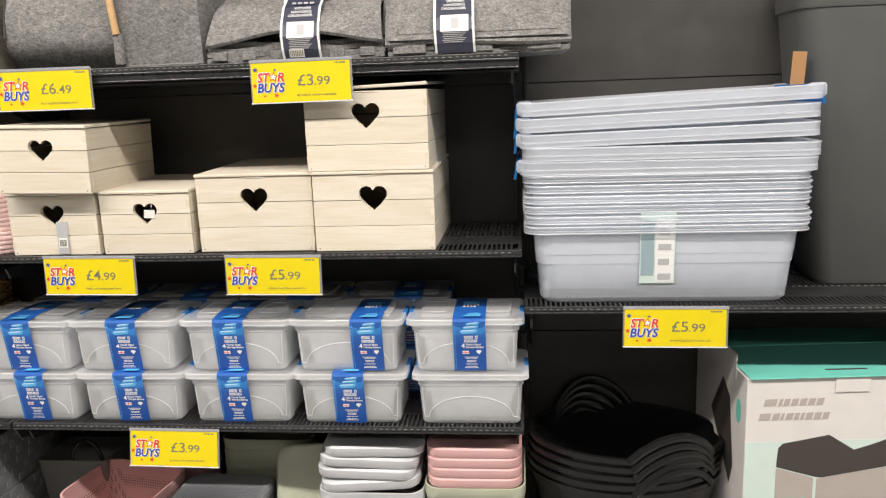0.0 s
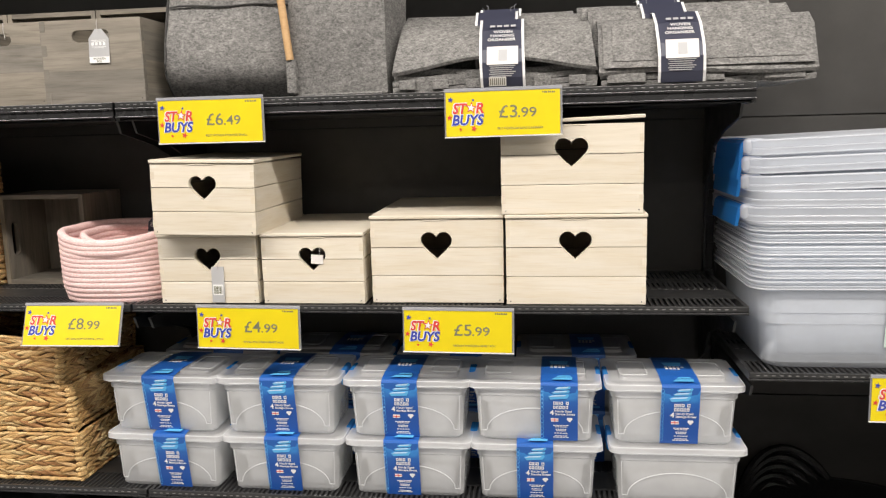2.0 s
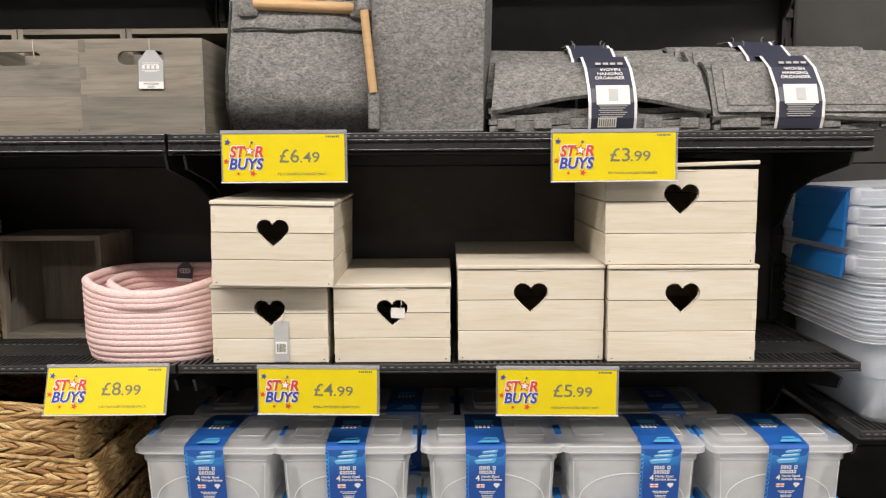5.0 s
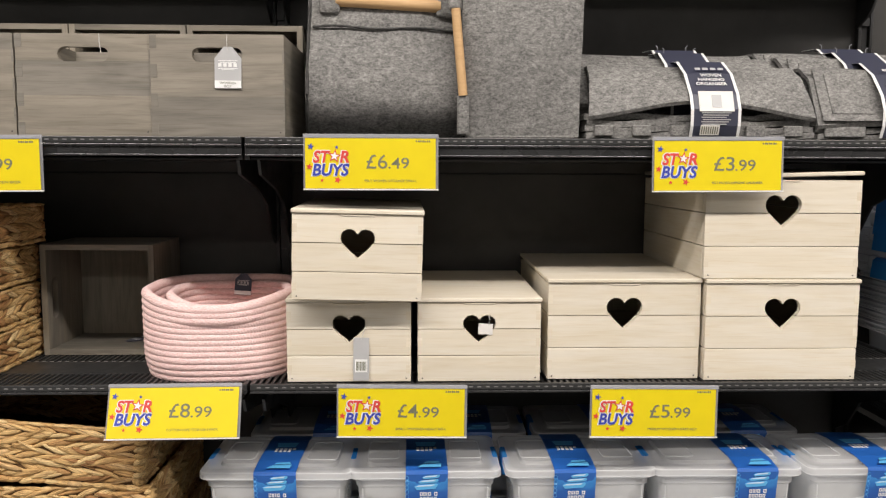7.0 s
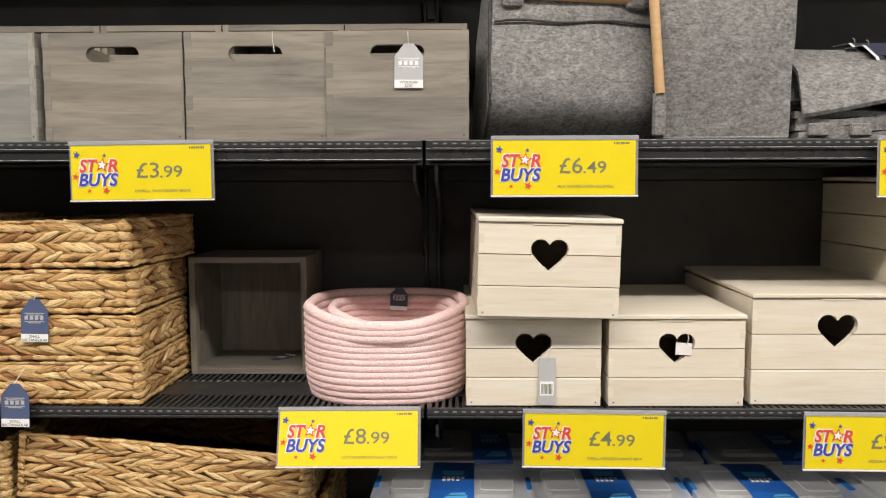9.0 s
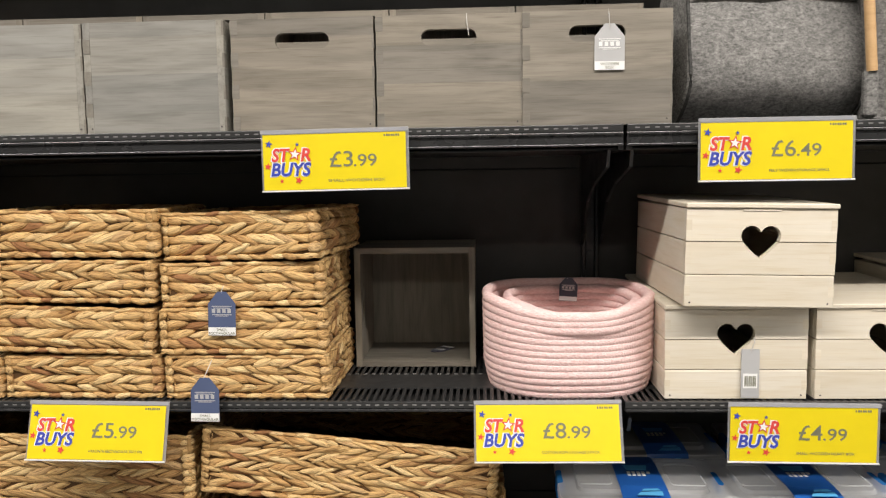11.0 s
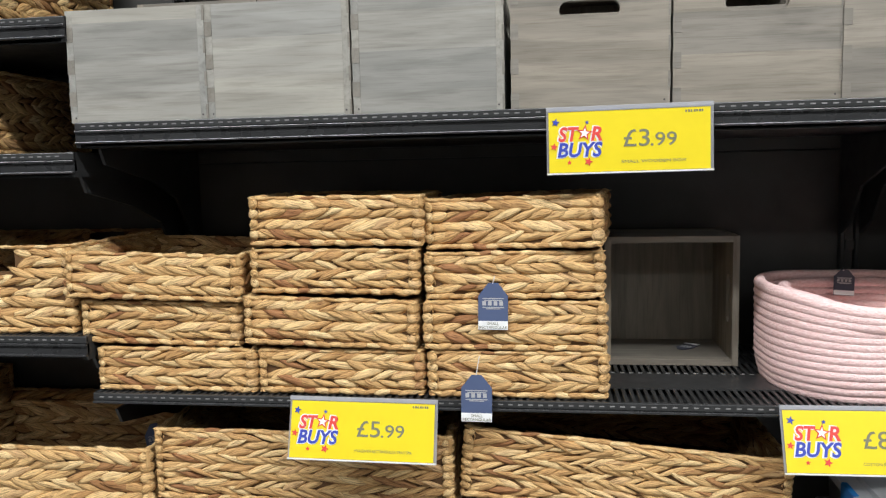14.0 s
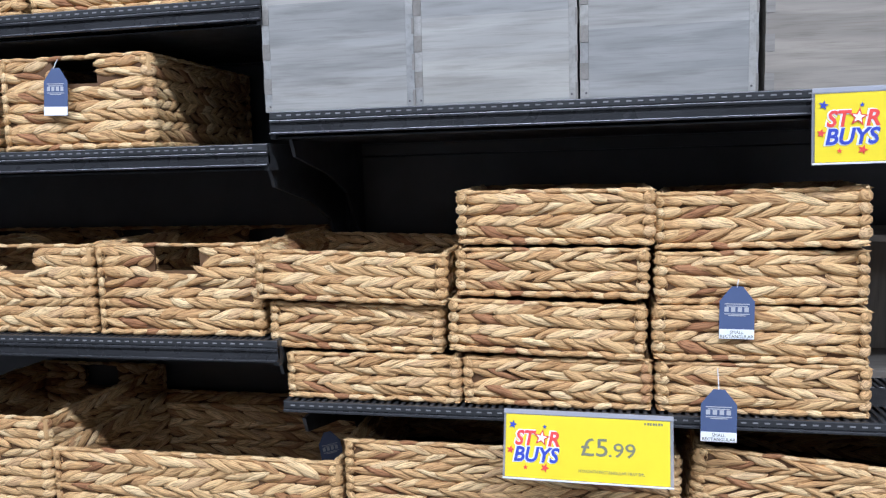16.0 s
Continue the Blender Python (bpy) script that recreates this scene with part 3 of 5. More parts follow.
def heart_box(m, w, d, h, label, group, ajar=0.0):
    """A lidded box of thin planks with a heart cut into its front; the origin is at the middle of its front base."""
    b = empty("heart_box", m, label, "storage box", group)
    lid_t, t = 0.006, 0.009
    hb = h - lid_t
    ph = hb / 3
    cuts = [0.0, ph, 2 * ph, hb]
    hw, hh = (0.0505, 0.0435) if w > 0.19 else (0.0455, 0.0385)
    tip = hb * (0.53 if w > 0.19 else 0.495)
    g = 0.0006
    for k in range(3):
        z0, z1 = cuts[k] + g, cuts[k + 1] - g
        bm = B()
        if k == 2:
            prism(bm, notched(w, z0, z1, z0, hw, hh, tip, True), 0.0, t)
        elif k == 1:
            prism(bm, notched(w, z0, z1, z1, hw, hh, tip, False), 0.0, t)
        else:
            box(bm, -w / 2, w / 2, 0.0, t, z0, z1, 0.0009)
        part("plank", bm, PALE_WOOD, b)
        part("plank", box(B(), -w / 2, w / 2, d - t, d, z0, z1, 0.0009), PALE_WOOD, b)
        for sx in (-1, 1):
            bm = box(B(), -(d / 2 - t) + 0.0003, d / 2 - t - 0.0003, -t / 2, t / 2, z0, z1, 0.0009)
            part("plank", bm, PALE_WOOD, b, m=pose(sx * (w / 2 - t / 2), d / 2, 0, 0, 0, 90))
    part("base", box(B(), -w / 2 + t, w / 2 - t, t, d - t, 0.001, 0.006), PALE_WOOD, b)
    part("lid", box(B(), 0.0, w + 0.003, -0.003, d + 0.001, 0.0003, lid_t, 0.0012), PALE_WOOD, b, "thin pale board lid", m=pose(-w / 2 - 0.0015, 0, hb, 0.8, -ajar))
    for sx in (-1, 1):
        q = B()
        for k in range(3):
            mid = (cuts[k] + cuts[k + 1]) / 2
            box(q, sx * w / 2 - 0.0062 * (sx > 0) - 0.0002, sx * w / 2 + 0.0062 * (sx < 0) + 0.0002, -0.00015, 0.003, mid - 0.006, mid + 0.006)
        part("finger_joints", q, PALE_END, b, "pale end-grain finger joints", kind="stuff")
    part("finger_notch", box(B(), -0.022, 0.022, -0.0012, 0.004, hb - 0.0032, hb - 0.0008, 0.0008), PALE_WOOD, b)
    for sx in (-1, 1):
        part("nail", tube(B(), [(sx * (w / 2 - 0.0065), -0.0004, 0.0055), (sx * (w / 2 - 0.0065), 0.001, 0.0055)], 0.0011, 6), DARK_INK, b)
    return b


SM, MD = (0.170, 0.262, 0.1178), (0.2155, 0.296, 0.1435)
hearts = "pale heart boxes on the middle shelf"
lower = heart_box(pose(-0.8635, 1.335, Z_MID), *SM, "small pale wooden heart box under another, barcode tag hanging", hearts)
heart_box(pose(-0.850, 1.3025, Z_MID + 0.1190, 0, 1.3, 1.2), 0.1715, 0.258, 0.1215, "small pale wooden heart box stacked on another", hearts)
third = heart_box(pose(-0.684, 1.335, Z_MID, 0, 0, 0.4), *SM, "small pale wooden heart box standing alone, tag in the heart", hearts)
heart_box(pose(-0.4805, 1.344, Z_MID, 0, 0, 0.1), 0.214, 0.290, 0.1432, "medium pale wooden heart box standing alone", hearts)
heart_box(pose(-0.261, 1.335, Z_MID), *MD, "medium pale wooden heart box under another", hearts)
heart_box(pose(-0.267, 1.334, Z_MID + 0.1437, 0, 0, -0.5), *MD, "medium pale wooden heart box stacked on another, lid ajar", hearts, 1.6)
tg = part("tag", box(B(), -0.0108, 0.0108, -0.0005, 0.0005, 0.0, 0.060), GREY_CARD, lower, "grey barcode tag", m=pose(0.0165, -0.0028, 0.003, -1.5, 0.5))
part("tag_strip", box(B(), -0.0085, 0.0085, -0.001, -0.0006, 0.012, 0.030), WHITE, tg)
bars = B()
for k in range(9):
    box(bars, -0.0068 + 0.0016 * k, -0.0060 + 0.0016 * k + 0.0004 * (k % 3 == 0), -0.0013, -0.0011, 0.0145, 0.027)
part("barcode", bars, INK, tg)
part("string", tube(B(), [(0.0165, -0.003, 0.060), (0.021, -0.003, 0.072), (0.024, 0.004, 0.083)], 0.0006, 5), STRING, lower)
tg = part("tag", box(B(), -0.010, 0.010, -0.0005, 0.0005, 0.0, 0.015), CREAM_CARD, third, "cream tag in the heart", m=pose(0.008, -0.001, 0.067, -4, 3))
part("string", tube(B(), [(0.012, -0.001, 0.080), (0.014, -0.002, 0.088), (0.013, 0.002, 0.096)], 0.0006, 5), STRING, third)


# ---- grey wooden boxes ----
def slotted_panel(bm, w, h, t, hole):
    """A board from y = 0 to t, its lower edge on z = 0, with a rounded hand hole if asked."""
    if not hole:
        return box(bm, -w / 2, w / 2, 0, t, 0, h, 0.0003)
    hx, r, cz = 0.0235, 0.0095, h - 0.0265
    right = [(0, cz + r)] + [(hx + r * math.sin(radians(a)), cz + r * math.cos(radians(a))) for a in range(0, 181, 20)] + [(0, cz - r)]
    prism(bm, [(0, h)] + right + [(0, 0), (w / 2, 0), (w / 2, h)], 0, t)
    prism(bm, [(-x, z) for x, z in [(0, h)] + right + [(0, 0), (w / 2, 0), (w / 2, h)]], 0, t)
    return bm


def grey_box(m, label, group, holes=True, w=0.1745, h=0.133, board=None):
    """An open box of grey boards with finger joints; the origin is at the middle of its base, hand holes on +y and -y."""
    b = empty("wooden_box", m, label, "storage box", group)
    t = 0.0085
    for k in range(4):
        hole = holes and k % 2 == 0
        pw = w if k % 2 == 0 else w - 2 * t
        bm = slotted_panel(B(), pw, h, t, hole)
        part("board", bm, board or GREY_WOOD, b, m=pose(0, 0, 0, 0, 0, 90 * k) @ pose(0, -w / 2, 0))
    jt = B()
    n = 7
    for k in range(4):
        for i in range(n):
            if i % 2 == k % 2:
                z0, z1 = h * i / n + 0.001, h * (i + 1) / n - 0.001
                q = box(B(), -w / 2 - 0.0004, -w / 2 + t, -w / 2 - 0.0005, -w / 2 + 0.002, z0, z1)
                bmesh.ops.transform(q, matrix=pose(0, 0, 0, 0, 0, 90 * k), verts=q.verts)
                me = bpy.data.meshes.new("joint")
                q.to_mesh(me)
                q.free()
                jt.from_mesh(me)
                bpy.data.meshes.remove(me)
    part("finger_joints", jt, END_GRAIN, b, "darker end-grain finger joints", kind="stuff")
    part("base", box(B(), -w / 2 + t, w / 2 - t, -w / 2 + t, w / 2 - t, 0.002, 0.008), GREY_WOOD, b)
    nails = B()
    for k in range(4):
        for sx in (-1, 1):
            p = pose(0, 0, 0, 0, 0, 90 * k) @ Vector((sx * (w / 2 - 0.006), -w / 2 - 0.0003, 0.006))
            q = pose(0, 0, 0, 0, 0, 90 * k) @ Vector((sx * (w / 2 - 0.006), -w / 2 + 0.001, 0.006))
            tube(nails, [p, q], 0.0012, 6)
    part("nails", nails, DARK_INK, b)
    return b


row = "grey wooden boxes on the top shelf"
GY = 1.330 + 0.0873
first = grey_box(pose(-1.0315, GY + 0.0005, Z_TOP, 0, 0, -0.6), "small grey-washed wooden box with hand holes and a swing tag", row)
second = grey_box(pose(-1.2075, GY + 0.003, Z_TOP, 0, 0, 0.3), "small grey-washed wooden box with hand holes", row, w=0.174)
grey_box(pose(-1.3835, GY + 0.003, Z_TOP, 0, 0, -0.2), "small grey-washed wooden box with hand holes", row, w=0.1735)
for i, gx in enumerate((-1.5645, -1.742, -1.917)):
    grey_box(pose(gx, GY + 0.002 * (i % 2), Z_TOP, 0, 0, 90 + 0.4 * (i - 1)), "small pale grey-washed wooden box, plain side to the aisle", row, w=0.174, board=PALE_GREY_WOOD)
for i in range(6):
    grey_box(pose(-1.9150 + 0.1765 * i, BACK - 0.003, Z_TOP + 0.0875, 90) @ pose(0, 0, 0, 0, 0, 90), "grey-washed wooden box lying on its side behind others", row)
cube = grey_box(pose(-1.2685, BACK - 0.004, Z_MID + 0.0875, 90) @ pose(0, 0, 0, 0, 0, 90), "grey-washed wooden box lying on its side, open to the aisle", "grey boxes on the middle shelf")
house_tag(first, pose(0.014, -0.0892, 0.063, -2, 0.5), 0.035, 0.054, GREY_CARD, "pale grey swing tag on a string", "WOODEN/BOX",
          [(0.014, -0.0895, 0.112), (0.0135, -0.0895, 0.125), (0.013, -0.086, 0.1335)])
house_tag(second, pose(0.030, -0.080, 0.078, 8, 55), 0.030, 0.046, GREY_CARD, "pale swing tag caught in the hand hole", "",
          [(0.024, -0.0885, 0.108), (0.022, -0.0885, 0.122), (0.0215, -0.0865, 0.1335)])
house_tag(cube, pose(-0.0775, -0.045, 0.045, 0, 35, 90), 0.022, 0.042, NAVY, "dark tag hanging inside the box")


# ---- woven baskets ----
def leaf_template(nu=6, nv=6):
    vs, leaf, fs = [], [], []
    vs.append((-0.5, 0, 0))
    leaf.append((0, 0.5))
    for i in range(1, nu):
        u = i / nu
        r = math.sin(math.pi * u) ** 0.62 * 0.5
        for j in range(nv):
            a = 2 * math.pi * j / nv
            vs.append((u - 0.5, r * math.cos(a), r * math.sin(a)))
            leaf.append((u, j / nv))
    vs.append((0.5, 0, 0))
    leaf.append((1, 0.5))
    for j in range(nv):
        fs.append((0, 1 + (j + 1) % nv, 1 + j))
    for i in range(nu - 2):
        for j in range(nv):
            a, b = 1 + i * nv, 1 + (i + 1) * nv
            fs.append((a + j, a + (j + 1) % nv, b + (j + 1) % nv, b + j))
    last = len(vs) - 1
    a = 1 + (nu - 2) * nv
    for j in range(nv):
        fs.append((a + j, a + (j + 1) % nv, last))
    return np.array(vs), np.array(leaf), fs


LEAF_V, LEAF_UV, LEAF_F = leaf_template()


class Weave:
    """Gathers many bent leaf-shaped strands into one mesh."""

    def __init__(self, gen):
        self.v, self.uv, self.f, self.n, self.gen = [], [], [], 0, gen

    def strand(self, m, length, wide, thick, curl=0.0):
        g = self.gen
        p = LEAF_V * (length, wide, thick)
        p[:, 1] += curl * (LEAF_V[:, 0] ** 2 - 0.12) * length
        p = p @ np.array(m.to_3x3()).T + np.array(m.translation)
        self.v.append(p)
        k = g.random() * 50
        self.uv.append(np.c_[LEAF_UV[:, 0] + k, LEAF_UV[:, 1] + 3 * k, np.zeros(len(p))])
        self.f.extend(tuple(i + self.n for i in f) for f in LEAF_F)
        self.n += len(p)

    def mesh(self, name, mat):
        me = bpy.data.meshes.new(name)
        me.from_pydata(np.concatenate(self.v).tolist(), [], self.f)
        at = me.attributes.new("leaf", "FLOAT_VECTOR", "POINT")
        at.data.foreach_set("vector", np.concatenate(self.uv).astype(np.float32).ravel())
        me.shade_smooth()
        me.materials.append(mat)
        return me


def side_frames(w, d):
    """The four walls: (matrix that takes x along, y inwards from the outer face; length)."""
    return [(pose(0, -d / 2, 0), w), (pose(w / 2, 0, 0, 0, 0, 90), d), (pose(0, d / 2, 0, 0, 0, 180), w), (pose(-w / 2, 0, 0, 0, 0, 270), d)]


def basket(m, w, d, h, rows, label, group, name="hyacinth_tray", seed=0, hole=None, chunk=1.0):
    """A basket of plaited water hyacinth; the origin is at the middle of its base. hole: width, lower and upper edge of hand holes in front and back."""
    g = random.Random(seed)
    b = empty(name, m, label, "basket", group)
    # a dark sheet between the strand layers and a floor, coloured as shade
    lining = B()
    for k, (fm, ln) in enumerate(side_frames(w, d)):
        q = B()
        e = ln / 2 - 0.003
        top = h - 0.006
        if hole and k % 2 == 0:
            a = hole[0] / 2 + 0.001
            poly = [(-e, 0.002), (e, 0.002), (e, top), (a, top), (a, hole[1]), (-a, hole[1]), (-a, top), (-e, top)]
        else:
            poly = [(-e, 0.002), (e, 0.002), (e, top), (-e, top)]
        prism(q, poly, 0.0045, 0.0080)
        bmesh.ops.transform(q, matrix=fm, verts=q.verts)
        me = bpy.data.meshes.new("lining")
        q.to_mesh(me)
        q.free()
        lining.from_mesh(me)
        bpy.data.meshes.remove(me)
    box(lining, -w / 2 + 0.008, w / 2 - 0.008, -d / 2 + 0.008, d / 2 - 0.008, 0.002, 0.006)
    part("lining", lining, SHADE_STRAW, b, "dark core of the basket, shade of the gaps put into its colour")
    rope = 0.0085 * chunk
    rh = (h - rope - 0.005) / rows
    for r in range(rows):
        wv = Weave(g)
        zc = rope + (r + 0.5) * rh
        way = 1 if g.random() < 0.75 else -1
        for k, (fm, ln) in enumerate(side_frames(w, d)):
            step = 0.0200 * chunk
            n = max(3, int(ln / step))
            for face in (0, 1):
                for i in range(n):
                    for s in (-1, 1):
                        x = -ln / 2 + (i + 0.5 + 0.25 * s) * ln / n + g.uniform(-0.004, 0.004)
                        z = zc + s * rh * 0.25 + g.uniform(-0.0008, 0.0008)
                        lg = 0.047 * chunk * g.uniform(0.75, 1.3)
                        over = abs(x) + lg / 2 - ln / 2
                        if over > 0:
                            lg -= 0.4 * over
                            x -= math.copysign(0.8 * over, x)
                        if hole and k % 2 == 0 and z > hole[1] - 0.001:
                            room = abs(x) - hole[0] / 2
                            if room < 0.004:
                                continue
                            lg = min(lg, 2 * room + 0.004)
                        ang = -s * way * (14 + g.uniform(-7, 8))
                        if hole and k % 2 == 0 and abs(x) < hole[0] / 2 + 0.01 and hole[1] - 0.3 * rh < z < hole[1]:
                            z, ang = hole[1] - 0.3 * rh, 0.25 * ang
                        yy = (0.0036 + g.uniform(-0.0009, 0.0007)) if face == 0 else 0.0096
                        mm = fm @ pose(x, yy, z, 0, ang, way * 6 * (1 if face == 0 else -1))
                        mm = mm @ pose(0, 0, 0, 90)
                        wv.strand(mm, lg, rh * 0.51 * g.uniform(0.62, 1.2), 0.0068 * g.uniform(0.75, 1.3), g.uniform(-0.2, 0.2))
        for sx, sy, turn in ((1, 1, 135), (1, -1, 45), (-1, 1, 225), (-1, -1, 315)):
            for s in (-1, 1):
                cm = pose(sx * (w / 2 - 0.0047), sy * (d / 2 - 0.0047), zc + s * rh * 0.25, 0, g.uniform(-16, 16), turn)
                wv.strand(cm @ pose(0, 0, 0, 90), 0.0215, rh * 0.56 * g.uniform(0.85, 1.2), 0.0085 * g.uniform(0.9, 1.15), g.uniform(-0.3, 0.3))
        part("braid", wv.mesh("braid", STRAW), STRAW, b, kind="stuff")
    wv = Weave(g)
    for fm, ln in side_frames(w, d):
        n = max(4, int(ln / (0.0155 * chunk)))
        for i in range(n):
            x = -ln / 2 + (i + 0.5) * ln / n
            x = math.copysign(min(abs(x), ln / 2 - 0.0135 * chunk), x)
            wv.strand(fm @ pose(x, 0.0035 + g.uniform(-0.0006, 0.0006), rope / 2 + g.uniform(-0.0005, 0.0005), 0, g.uniform(-14, 14)), 0.028 * chunk, 0.0092 * chunk * g.uniform(0.8, 1.15), rope * g.uniform(0.75, 1.15))
    part("base_rope", wv.mesh("base_rope", STRAW), STRAW, b, "knobbly bottom edge of twisted strands", kind="stuff")
    wv = Weave(g)
    for fm, ln in side_frames(w, d):
        n = max(4, int(ln / (0.0165 * chunk)))
        for i in range(n):
            x = -ln / 2 + (i + 0.5) * ln / n
            x = math.copysign(min(abs(x), ln / 2 - 0.012 * chunk), x)
            wv.strand(fm @ pose(x, 0.0045 + g.uniform(-0.0007, 0.0007), h - 0.0042 + g.uniform(-0.0006, 0.0006), 0, g.uniform(-9, 9), g.uniform(-5, 5)), 0.030 * chunk, 0.0085 * g.uniform(0.85, 1.15), 0.0064 * g.uniform(0.7, 1.15))
    part("rim", wv.mesh("rim", STRAW), STRAW, b, "thin knobbly bound rim", kind="stuff")
    for sx in (-1, 1):
        for sy in (-1, 1):
            cx, cy = sx * (w / 2 - 0.0045), sy * (d / 2 - 0.0045)
            part("corner_post", tube(B(), [(cx + 0.0006 * math.sin(3 * q), cy, 0.002 + (h - 0.007) * q / 6) for q in range(7)], 0.0044, 7), STRAW, b, smooth=True)
    return b


trays = "small trays stacked on the middle shelf"
T_LABEL = "small rectangular plaited water hyacinth tray in a stack"
TD = 0.185
# x of the middle, y of the front, base, width, height, roll, turn
TRAYS = [
    (-1.468, 1.343, 0.0000, 0.211, 0.058, 0.0, 0.0), (-1.472, 1.342, 0.0570, 0.213, 0.061, 0.3, 0.6),
    (-1.470, 1.345, 0.1175, 0.208, 0.058, -0.6, -0.5), (-1.462, 1.346, 0.1760, 0.208, 0.063, -1.2, -7.0),
    (-1.682, 1.345, 0.0000, 0.206, 0.058, 0.3, 0.0), (-1.694, 1.341, 0.0590, 0.214, 0.062, 1.9, 0.5),
    (-1.686, 1.345, 0.1230, 0.208, 0.057, 0.6, -0.5), (-1.683, 1.344, 0.1815, 0.211, 0.062, 0.4, 0.5),
    (-1.893, 1.345, 0.0000, 0.209, 0.058, 0.2, 0.0), (-1.914, 1.347, 0.0590, 0.208, 0.057, 1.3, 1.0),
    (-1.918, 1.338, 0.1165, 0.226, 0.061, 1.9, 1.2),
]
tray_obs = []
for i, (tx, ty, tz, tw, th, roll, turn) in enumerate(TRAYS):
    ty -= 0.008
    depth = TD if i != 10 else 0.24
    tray_obs.append(basket(pose(tx, ty + depth / 2, Z_MID + tz, 0, roll, turn), tw, depth, th, 2, T_LABEL, trays, seed=20 + i, chunk=0.94))
house_tag(tray_obs[1], pose(-0.024, -TD / 2 - 0.004, 0.026, -2, 0.5), 0.0345, 0.055, STEEL_TAG, "slate blue swing tag", "SMALL/RECTANGULAR",
          [(-0.024, -TD / 2 - 0.003, 0.080), (-0.022, -TD / 2 + 0.001, 0.088)])
house_tag(tray_obs[0], pose(-0.046, -TD / 2 - 0.024, -0.021, -2, 0.5), 0.0355, 0.055, STEEL_TAG, "slate blue swing tag", "SMALL/RECTANGULAR",
          [(-0.046, -TD / 2 - 0.023, 0.034), (-0.044, -TD / 2 + 0.001, 0.050)])

big = "large trays stacked on the low shelf"
BD = 0.262
BIG_LABEL = "large rectangular plaited water hyacinth tray in a stack"
for i, (bx, by, bz, bw, bh, roll, turn) in enumerate([
    (-1.325, 1.345, 0.0, 0.385, 0.092, 0.0, 0.0), (-1.335, 1.347, 0.0915, 0.385, 0.090, 0.0, 0.5), (-1.350, 1.345, 0.1890, 0.382, 0.090, 5.2, 0.5),
    (-1.735, 1.347, 0.0, 0.382, 0.094, 0.0, 0.0), (-1.738, 1.349, 0.0935, 0.384, 0.093, 0.0, 0.4), (-1.740, 1.345, 0.1865, 0.385, 0.096, 0.3, -0.4),
]):
    basket(pose(bx, by + BD / 2, Z_LOW + bz, 0, roll, turn), bw, BD, bh, 4, BIG_LABEL, big, "hyacinth_tray", seed=50 + i, chunk=1.05)
deep = "deep baskets on the low shelf"
for i in range(2):
    bk = basket(pose(-2.137, 1.345 + 0.135, Z_LOW + 0.127 * i), 0.392, 0.268, 0.1265, 4, "deep rectangular plaited hyacinth basket, open on top", deep, "hyacinth_basket", seed=70 + i, chunk=1.12)
house_tag(bk, pose(0.150, -0.02, 0.068, -14, -12, 15), 0.03, 0.052, STEEL_TAG, "slate blue swing tag inside the basket")
for i in range(2):
    basket(pose(-2.452, 1.345 + 0.142, Z_LOW + 0.1465 * i, 0, 0, -1.0), 0.235, 0.28, 0.146, 5, "tall plaited hyacinth basket with hand holes", deep, "hyacinth_basket", seed=74 + i, hole=(0.06, 0.105, 0.138))

H_LABEL = "plaited hyacinth basket with square hand holes"
hole = (0.058, 0.080, 0.112)
for i, (bx, bz, bw) in enumerate([(-2.1355, 1.3005, 0.218), (-2.360, 1.3005, 0.222), (-2.590, 1.3005, 0.22), (-2.256, 1.5285, 0.206), (-2.475, 1.5285, 0.212),
                                  (-2.205, 1.6905, 0.206), (-2.425, 1.6905, 0.21)]):
    bk = basket(pose(bx, 1.337 + 0.14, bz, 0, 0, (0.4, -0.6, 0.3)[i % 3]), bw, 0.275, 0.1155, 4, H_LABEL, "hand-hole baskets", "hyacinth_basket", seed=80 + i, hole=hole)
    if i == 3:
        house_tag(bk, pose(-0.020, -0.1455, 0.042, -3, 2), 0.032, 0.057, STEEL_TAG, "slate blue swing tag", "",
                  [(-0.020, -0.1445, 0.098), (-0.014, -0.143, 0.1095)])


